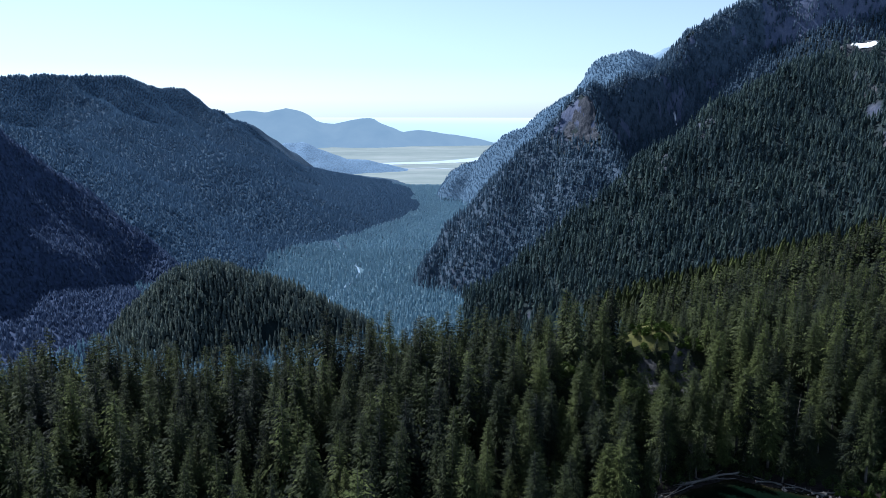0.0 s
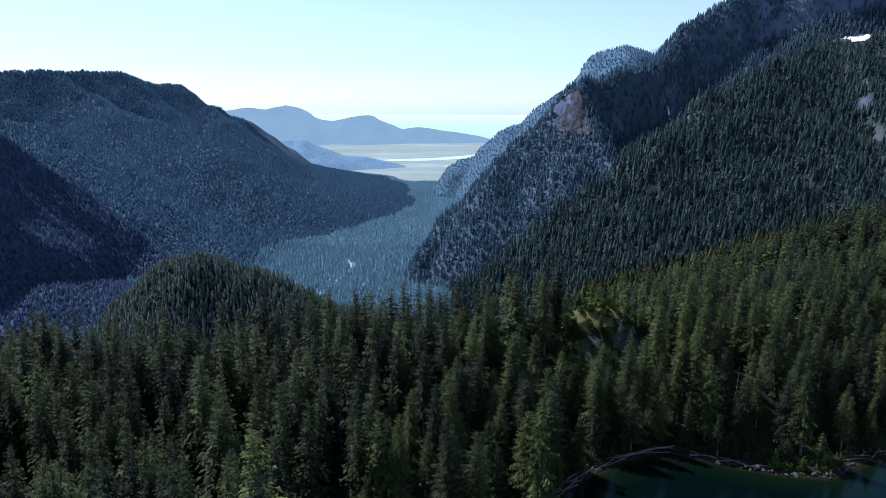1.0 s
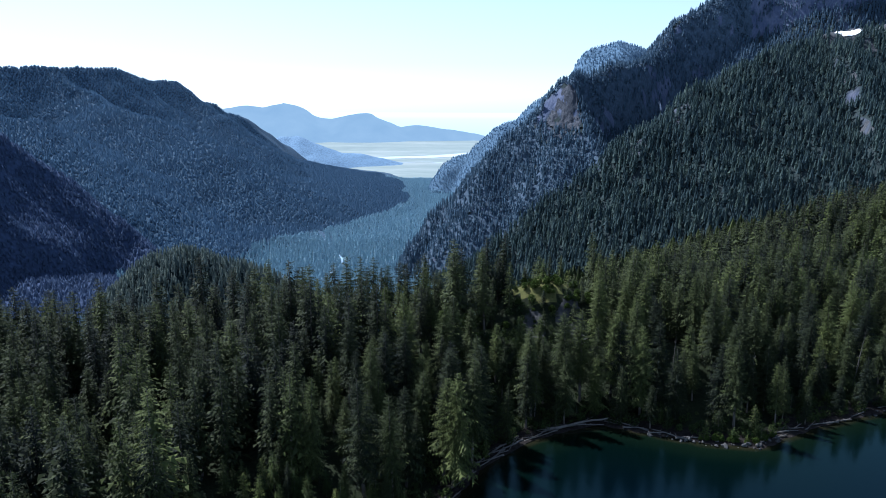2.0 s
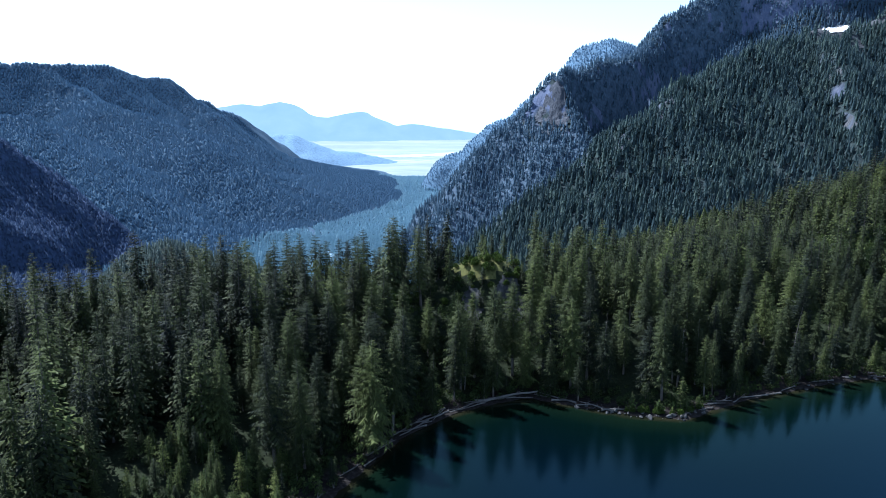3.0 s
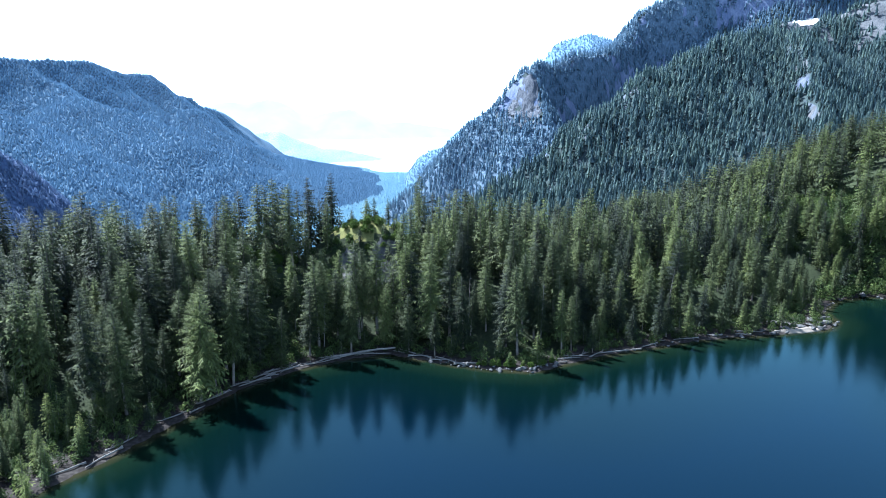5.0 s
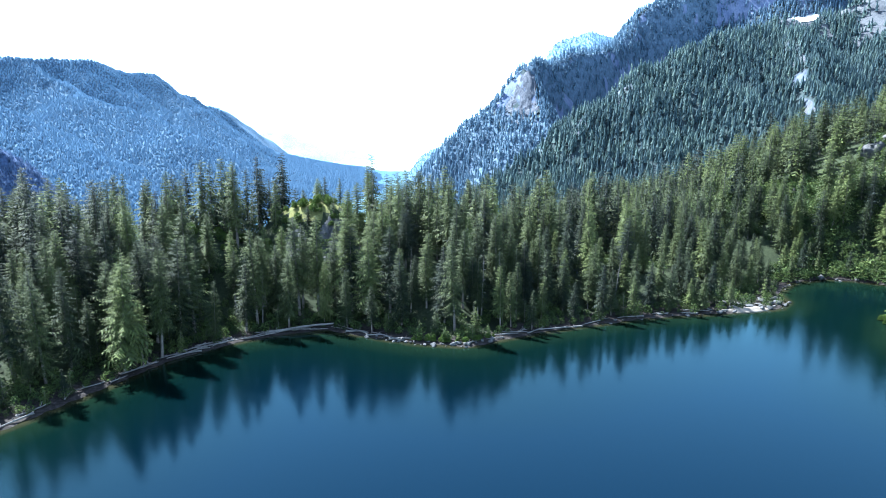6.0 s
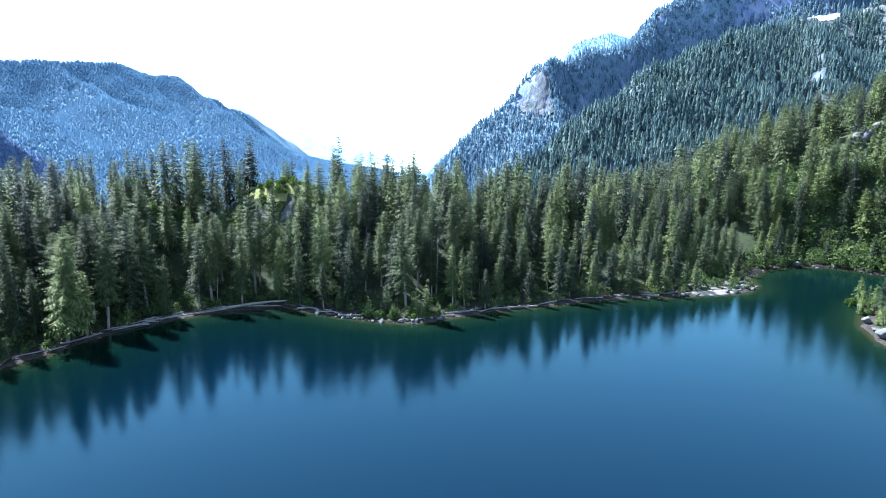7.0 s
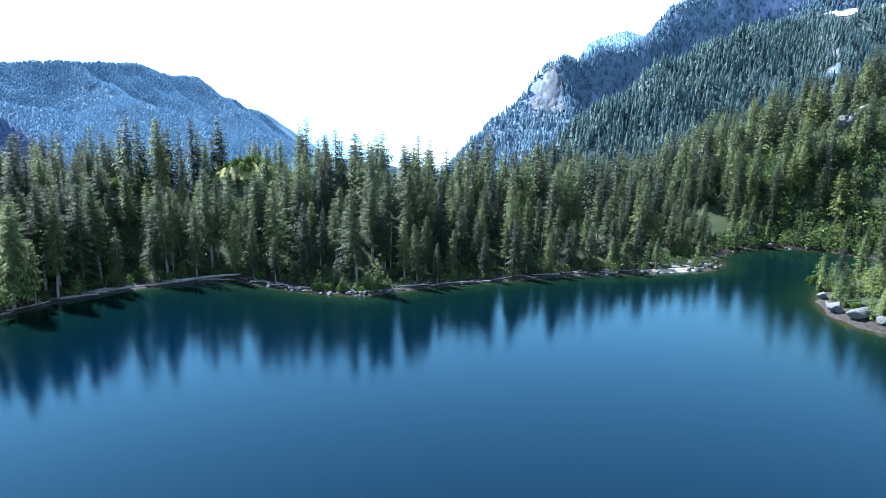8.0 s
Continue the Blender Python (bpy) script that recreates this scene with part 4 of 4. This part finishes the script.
def z_at(x, y):
    return float(land(np.array([x], float), np.array([y], float))[0])


def along_shore(lo, hi, spacing, r):
    """Places on the bank between two corners of the lake: x, y, heading in degrees."""
    out = []
    for (ax, ay), (bx, by) in zip(LAKE[lo:hi], LAKE[lo + 1:hi + 1]):
        ln = math.hypot(bx - ax, by - ay)
        for k in range(max(1, round(ln / spacing))):
            t = (k + r.random()) / max(1, round(ln / spacing))
            out.append((ax + t * (bx - ax), ay + t * (by - ay), math.degrees(math.atan2(by - ay, bx - ax)), (by - ay) / ln, (bx - ax) / ln))
    return out


def log_mesh(seed, ln, rad):
    """A bleached trunk: bent, tapered, broken at its ends."""
    r = np.random.default_rng(seed)
    n, k = 8, 9
    u = np.linspace(0, 1, k)
    by, bz = np.cumsum(r.normal(0, 0.012 * ln, k)), np.cumsum(r.normal(0, 0.004 * ln, k))
    rr = rad * (1 - 0.55 * u) * (1 + r.normal(0, 0.06, k))
    rr[0] *= 1.5
    a = np.arange(n) / n * 2 * np.pi
    v = np.concatenate([np.stack([np.full(n, (u[i] - 0.5) * ln) + (r.uniform(-0.3, 0.3, n) if i in (0, k - 1) else 0), by[i] - by.mean() + rr[i] * np.cos(a), bz[i] + rr[i] * np.sin(a)], 1) for i in range(k)])
    f = [(i * n + j, i * n + (j + 1) % n, (i + 1) * n + (j + 1) % n, (i + 1) * n + j) for i in range(k - 1) for j in range(n)]
    c0 = len(v)
    v = np.concatenate([v, [v[:n].mean(0), v[-n:].mean(0)]])
    f += [(c0, (j + 1) % n, j, j) for j in range(n)] + [(c0 + 1, (k - 1) * n + j, (k - 1) * n + (j + 1) % n, (k - 1) * n + (j + 1) % n) for j in range(n)]
    tri = []
    for q in f:
        tri.append((q[0], q[1], q[2]))
        if q[3] != q[2]:
            tri.append((q[0], q[2], q[3]))
    return mesh_of("driftwood_log", v, np.array(tri), [M_WOODGREY], smooth=True)


def stub_mesh(seed, ln, rad):
    r = np.random.default_rng(seed)
    n = 5
    a = np.arange(n) / n * 2 * np.pi
    v = np.concatenate([np.stack([0.35 * z * ln + q * np.cos(a), q * np.sin(a), np.full(n, z * ln)], 1) for z, q in ((-0.1, rad), (0.5, 0.7 * rad), (1, 0.25 * rad))])
    f = [(i * n + j, i * n + (j + 1) % n, (i + 1) * n + (j + 1) % n, (i + 1) * n + j) for i in range(2) for j in range(n)]
    return mesh_of("branch_stub", v, np.array(f), [M_WOODGREY], smooth=True)


r = np.random.default_rng(5)
LOGS = []
for k, (ln, rad) in enumerate([(11, 0.26), (8, 0.22), (6, 0.18), (4, 0.15), (9, 0.2), (5, 0.24)]):
    ob = tagged(new("driftwood_log", log_mesh(400 + k, ln, rad)), "bleached grey driftwood log stranded along the waterline", "log", "driftwood along the shore")
    for q in range(3):
        st = part("branch_stub", stub_mesh(430 + 7 * k + q, r.uniform(0.4, 1.1), 0.09), ob)
        st.matrix_basis = pose(r.uniform(-0.35, 0.3) * ln, 0, 0.1, r.uniform(-70, 70), 0, r.uniform(0, 360))
    LOGS.append(ob)
places = along_shore(3, 6, 5.0, r) + along_shore(6, 9, 1.7, r) + along_shore(9, 11, 4.0, r) + along_shore(12, 14, 3.0, r) + along_shore(14, 17, 7.0, r)
for n, (x, y, head, nx, ny) in enumerate(places):
    off = r.uniform(-0.6, 1.6) + 0.9
    x, y = x - nx * off, y + ny * off
    m = pose(x, y, max(z_at(x, y), 0.05) + 0.22, r.normal(0, 3), r.normal(0, 3), head + r.normal(0, 15) + (180 if r.random() < 0.5 else 0))
    ob = LOGS[n] if n < len(LOGS) else copy_thing(LOGS[int(r.integers(0, len(LOGS)))], m)
    ob.matrix_basis = m @ Matrix.Diagonal((*[r.uniform(0.7, 1.1)] * 3, 1))
# one long root-ended trunk that sticks out over the water
big = tagged(new("driftwood_log", log_mesh(470, 16, 0.42)), "long pale fallen trunk reaching out from the bank", "log", "driftwood along the shore")
big.matrix_basis = pose(68, 156.2, 0.95, 0, -4, 12)

# boulders along the bank, on the gravel spit and on the rocky point
STONES = [stone_mesh(500 + k, 1.2, r.uniform(0.8, 1.2), r.uniform(0.6, 0.9), 3, 0.10) for k in range(7)]


def boulder(x, y, size, label, group, sink=0.25, squash=1.0):
    ob = tagged(new("boulder", STONES[int(r.integers(0, 7))]), label, "boulder", group)
    ob.matrix_basis = pose(x, y, max(z_at(x, y), 0) + size * (0.5 - sink) * squash, r.uniform(-15, 15), r.uniform(-15, 15), r.uniform(0, 360)) @ Matrix.Diagonal((size, size * r.uniform(0.7, 1.1), size * squash, 1))
    return ob


for x, y, head, nx, ny in along_shore(10, 13, 0.9, r) + along_shore(14, 20, 2.6, r) + along_shore(20, 24, 3.0, r):
    off = r.uniform(-0.8, 1.4)
    boulder(x - nx * off, y + ny * off, 0.2 + 0.75 * r.random() ** 3, "grey granite stone on the lake shore", "shore stones")
spit = stone_mesh(520, 11, 3.6, 0.9, 3, 0.2, M_SAND)
spit.name = "gravel_spit"
ob = tagged(new("gravel_spit", spit), "low pale spit of gravel and sand", "spit", kind="structure")
ob.matrix_basis = pose(183.5, 174.5, -0.1, 0, 0, 12)
for k in range(26):
    x, y = 183.5 + r.uniform(-11, 12), 177.6 + r.uniform(-1.6, 4.5)
    boulder(x + (y - 176) * 0.2, y - 1.2 + (x - 183) * 0.2, r.uniform(0.4, 1.6), "pale sunlit granite slab on the spit", "spit stones", -0.15, 0.6)
point = stone_mesh(521, 9.5, 19, 2.6, 4, 0.16)
point.name = "rocky_point"
ob = tagged(new("rocky_point", point), "smooth pale granite point running into the lake", "rock", kind="structure")
ob.matrix_basis = pose(217.8, 142, -0.75, 0, 0, -14)
for x, y, sz in [(207.6, 139.6, 1.9), (210.2, 134.8, 2.4), (212.5, 131.0, 1.6), (209.8, 150, 1.4), (213.5, 158, 1.2), (216, 163.5, 1.0), (208.6, 144, 0.9), (214, 127, 1.3)]:
    boulder(x, y, sz, "large rounded granite boulder at the point", "boulders at the point", 0.05)
boulder(220.5, 206.8, 1.5, "dark upright boulder at the water's edge", "shore stones", 0.0)


def outcrop(x, y, z, sx, sy, sz, turn, seed, label):
    me = stone_mesh(seed, sx, sy, sz, 4, 0.2)
    me.name = "rock_outcrop"
    ob = tagged(new("rock_outcrop", me), label, "rock")
    ob.matrix_basis = pose(x, y, z, 0, 0, turn)


def scar_height(x, y):
    """Broken rock standing a little out of the slope, in leaning slabs."""
    return land(x, y) + 0.9 * np.abs(fbm(x + 0.5 * y, y * 0.6, 5, 4, 0.6)) + 0.5 * fbm(x, y, 1.8, 2)


ground_patch("rock_scar", scar_height, 72, 187.5, 4.5, 6.5, 0.5, M_ROCK, "grey bare rock scar under the grassy knoll", "rock", 0.2)
ground_patch("rock_scar", scar_height, 61, 186, 3.0, 5.0, 0.5, M_ROCK, "shaded rock face below the knoll", "rock", 0.2)
for k, (x, y, sz) in enumerate([(271, 268, 6), (278, 270, 5.5), (286, 268, 5), (258, 250, 2.6), (292, 276, 6), (250, 240, 2.2), (296, 258, 4), (240, 268, 1.8)]):
    outcrop(x, y, z_at(x, y) + 0.5, sz, sz * 0.7, sz * 0.75, r.uniform(0, 180), 540 + k, "grey granite outcrop on the open hillside")


# ---- small growth ----
def shrub_proto(seed, leaves, tall, leaf=0.09):
    """A leafy bush one metre high: many small leaf clusters on short stems."""
    r = np.random.default_rng(seed)
    sv, sf, v, f = [], [], [], []
    for k in range(7):
        a, ln = r.uniform(0, 6.28), r.uniform(0.5, 0.95)
        tip = np.array([0.45 * np.cos(a) * r.random(), 0.45 * np.sin(a) * r.random(), ln])
        j = len(sv)
        sv += [(-0.02, 0, 0), (0.02, 0, 0), tip]
        sf.append((j, j + 1, j + 2))
    for k in range(leaves):
        a, q, z = r.uniform(0, 6.28), r.random() ** 0.5, r.random()
        rad = 0.55 * (1 - (2 * z - 0.8) ** 2 * 0.45) * q if not tall else 0.42 * (1 - z) ** 0.7 * q + 0.03
        c = np.array([rad * np.cos(a), rad * np.sin(a), 0.12 + 0.88 * z])
        d1, d2 = r.normal(0, leaf, 3), r.normal(0, leaf, 3)
        j = len(v)
        v += [c + d1, c + d2, c - d1 * 0.6 - d2 * 0.6 + [0, 0, 0.03]]
        f.append((j, j + 1, j + 2))
    return np.array(sv), np.array(sf), np.array(v), np.array(f)


BUSHES = []
for k in range(4):
    sv, sf, v, f = shrub_proto(600 + k, 520, k == 3, 0.06)
    e = tagged(new("shrub"), "bright green leafy shrub by the water", "shrub", "shrubs on the shore")
    part("stems", mesh_of("stems", sv, sf, [M_BARK]), e)
    part("foliage", mesh_of("foliage", v, f, [M_LEAF]), e)
    BUSHES.append(e)
YOUNG = []
for k in range(3):
    tr = conifer(620 + k, 6.0, 16, 6, 3, 0.24, 0.04)
    e = tagged(new("young_spruce"), "young yellow-green spruce on the shore", "tree", "young spruces")
    part("trunk", mesh_of("trunk", tr[0], tr[1], [M_BARK], smooth=True), e)
    part("crown", mesh_of("crown", tr[2], tr[3], [M_YOUNG]), e)
    YOUNG.append(e)


def set_out(protos_, spots, lo, hi):
    for n, (x, y) in enumerate(spots):
        m = pose(x, y, max(z_at(x, y), 0.1) - 0.05, 0, 0, r.uniform(0, 360))
        e = protos_[n] if n < len(protos_) else copy_thing(protos_[n % len(protos_)], m)
        s = r.uniform(lo, hi)
        e.matrix_basis = m @ Matrix.Diagonal((s * r.uniform(0.9, 1.3), s * r.uniform(0.9, 1.3), s, 1))


bank = [(x - nx * o, y + ny * o) for x, y, h, nx, ny in along_shore(11, 13, 1.3, r) for o in (1.6, 3.2)]
point_spots = [(209 + 13 * r.random() ** 0.8, yy) for yy in r.uniform(128, 166, 84)]
point_spots = [(x, y) for x, y in point_spots if x > 210.2 + abs(y - 140) * 0.12]
set_out(BUSHES, bank[::2] + point_spots[::2], 0.8, 1.7)
set_out(YOUNG, point_spots[1::2] + [(24 - 26 * r.random(), 92 + 30 * r.random()) for k in range(60)], 0.55, 1.35)

set_out([copy_thing(YOUNG[1], pose(0, 0, -30))], bank[1::3], 0.25, 0.75)
KNOLL_BUSHES = []
for k in range(3):
    sv, sf, v, f = shrub_proto(610 + k, 520, False, 0.06)
    e = tagged(new("shrub"), "yellow-green bush in an open place on the ridge", "shrub", "shrubs on the ridge")
    part("stems", mesh_of("stems", sv, sf, [M_BARK]), e)
    part("foliage", mesh_of("foliage", v, f, [M_LEAF]), e)
    KNOLL_BUSHES.append(e)
tops = [(66 + r.normal(0, 6), 198 + r.normal(0, 4.5)) for k in range(46)] + [(36 + r.normal(0, 4.5), 175 + r.normal(0, 3.5)) for k in range(30)]
set_out(KNOLL_BUSHES, tops, 0.7, 2.6)
glade = [(252 + r.normal(0, 20), 262 + r.normal(0, 7)) for k in range(60)]
set_out([copy_thing(KNOLL_BUSHES[0], pose(0, 0, -30))], glade, 1.0, 2.8)
set_out([copy_thing(YOUNG[0], pose(0, 0, -30))], [(66 + r.normal(0, 8), 206 + r.normal(0, 3)) for k in range(16)] + [(250 + r.normal(0, 20), 258 + r.normal(0, 8)) for k in range(26)], 0.6, 1.3)

# a taller pair of spruces on the point
for x, y, h in [(214.5, 152, 11), (219, 146, 9), (222, 158, 12), (226, 150, 13), (230, 140, 12), (228, 162, 14), (236, 152, 14)]:
    e = copy_thing(protos[int(r.integers(0, 6))], pose(x, y, max(z_at(x, y), 1.0), 0, 0, r.uniform(0, 360)))
    e.matrix_basis = e.matrix_basis.normalized() @ Matrix.Diagonal((h / 17, h / 17, h / 20, 1))
    tagged(e, "sunlit spruce growing on the rocky point", "tree", "spruces on the point")

# undergrowth in the open places
up = scatter(-60, 330, 90, 300, 2.3, r)
usd, uz = shore_distance(up[:, 0], up[:, 1]), land(up[:, 0], up[:, 1])
uo = fbm(up[:, 0], up[:, 1], 26, 3) + 1.2 * np.exp(-((up[:, 0] - 250) / 42) ** 2 - ((up[:, 1] - 244) / 32) ** 2) + 0.8 * np.exp(-((up[:, 0] - 36) / 7) ** 2 - ((up[:, 1] - 176) / 5) ** 2)
k = (usd > np.where(up[:, 0] > 150, 0.9, 1.8)) & (uz > 0.22) & ((uo > 0.3) | ((usd < 12) & (r.random(len(up)) < 0.85)) | (r.random(len(up)) < 0.06)) & (up[:, 0] < 0.75 * up[:, 1] + 150)
k &= ~((up[:, 0] > 200) & (up[:, 1] < 176))
YOUNG_LOW = [unit(conifer(670 + q, 6.0, 13, 6, 2, 0.24, 0.03), 6.0) for q in range(3)]
SMALL = [[(v * 1.0, f, 0)] for _, _, v, f in (shrub_proto(650 + q, 110, False, 0.065) for q in range(4))]
joined("young_growth", YOUNG_LOW, np.column_stack([up[k][::8], uz[k][::8] - 0.1]), r.uniform(2.5, 7, len(up[k][::8])), [M_BARK, M_NEEDLE], r, "young spruces crowding under the tall ones", "undergrowth")
joined("undergrowth", SMALL, np.column_stack([up[k], uz[k] - 0.1]), r.uniform(1.0, 2.6, int(k.sum())) * np.where(up[k][:, 0] > 205, 1.9, 1), [M_LEAF_DULL], r, "low green bushes between the trees", "undergrowth")


# ---- dead trees ----
def snag(seed, h):
    tr = conifer(seed, h, 3, 3, 1, 0.05, 0.5)
    r_ = np.random.default_rng(seed)
    v, f = [], []
    for k in range(26):
        z, a = h * r_.uniform(0.25, 0.95), r_.uniform(0, 6.28)
        ln = h * 0.07 * (1.15 - z / h) * r_.uniform(0.6, 1.4) + 0.25
        o = np.array([np.cos(a), np.sin(a), r_.uniform(-0.4, 0.2)]) * ln
        s = np.array([-np.sin(a), np.cos(a), 0]) * 0.05
        b = np.array([0, 0, z])
        j = len(v)
        v += [b - s, b + s, b + o, b + [0, 0, 0.09]]
        f += [(j, j + 1, j + 2), (j, j + 2, j + 3), (j + 1, j + 3, j + 2)]
    e = tagged(new("dead_spruce"), "bare grey dead spruce standing among the living", "tree", "dead trees")
    part("trunk", mesh_of("trunk", tr[0], tr[1], [M_WOODGREY], smooth=True), e)
    tagged(part("dead_branches", mesh_of("dead_branches", np.array(v), np.array(f), [M_WOODGREY]), e), kind="stuff")
    return e


for k, (x, y, h) in enumerate([(40, 147, 13), (58, 160, 12), (112, 163, 15), (150, 182, 14), (26, 133, 12), (246, 245, 12), (262, 240, 11), (94, 168, 14)]):
    snag(700 + k, h).matrix_basis = pose(x, y, z_at(x, y), r.normal(0, 3), r.normal(0, 3), r.uniform(0, 360))
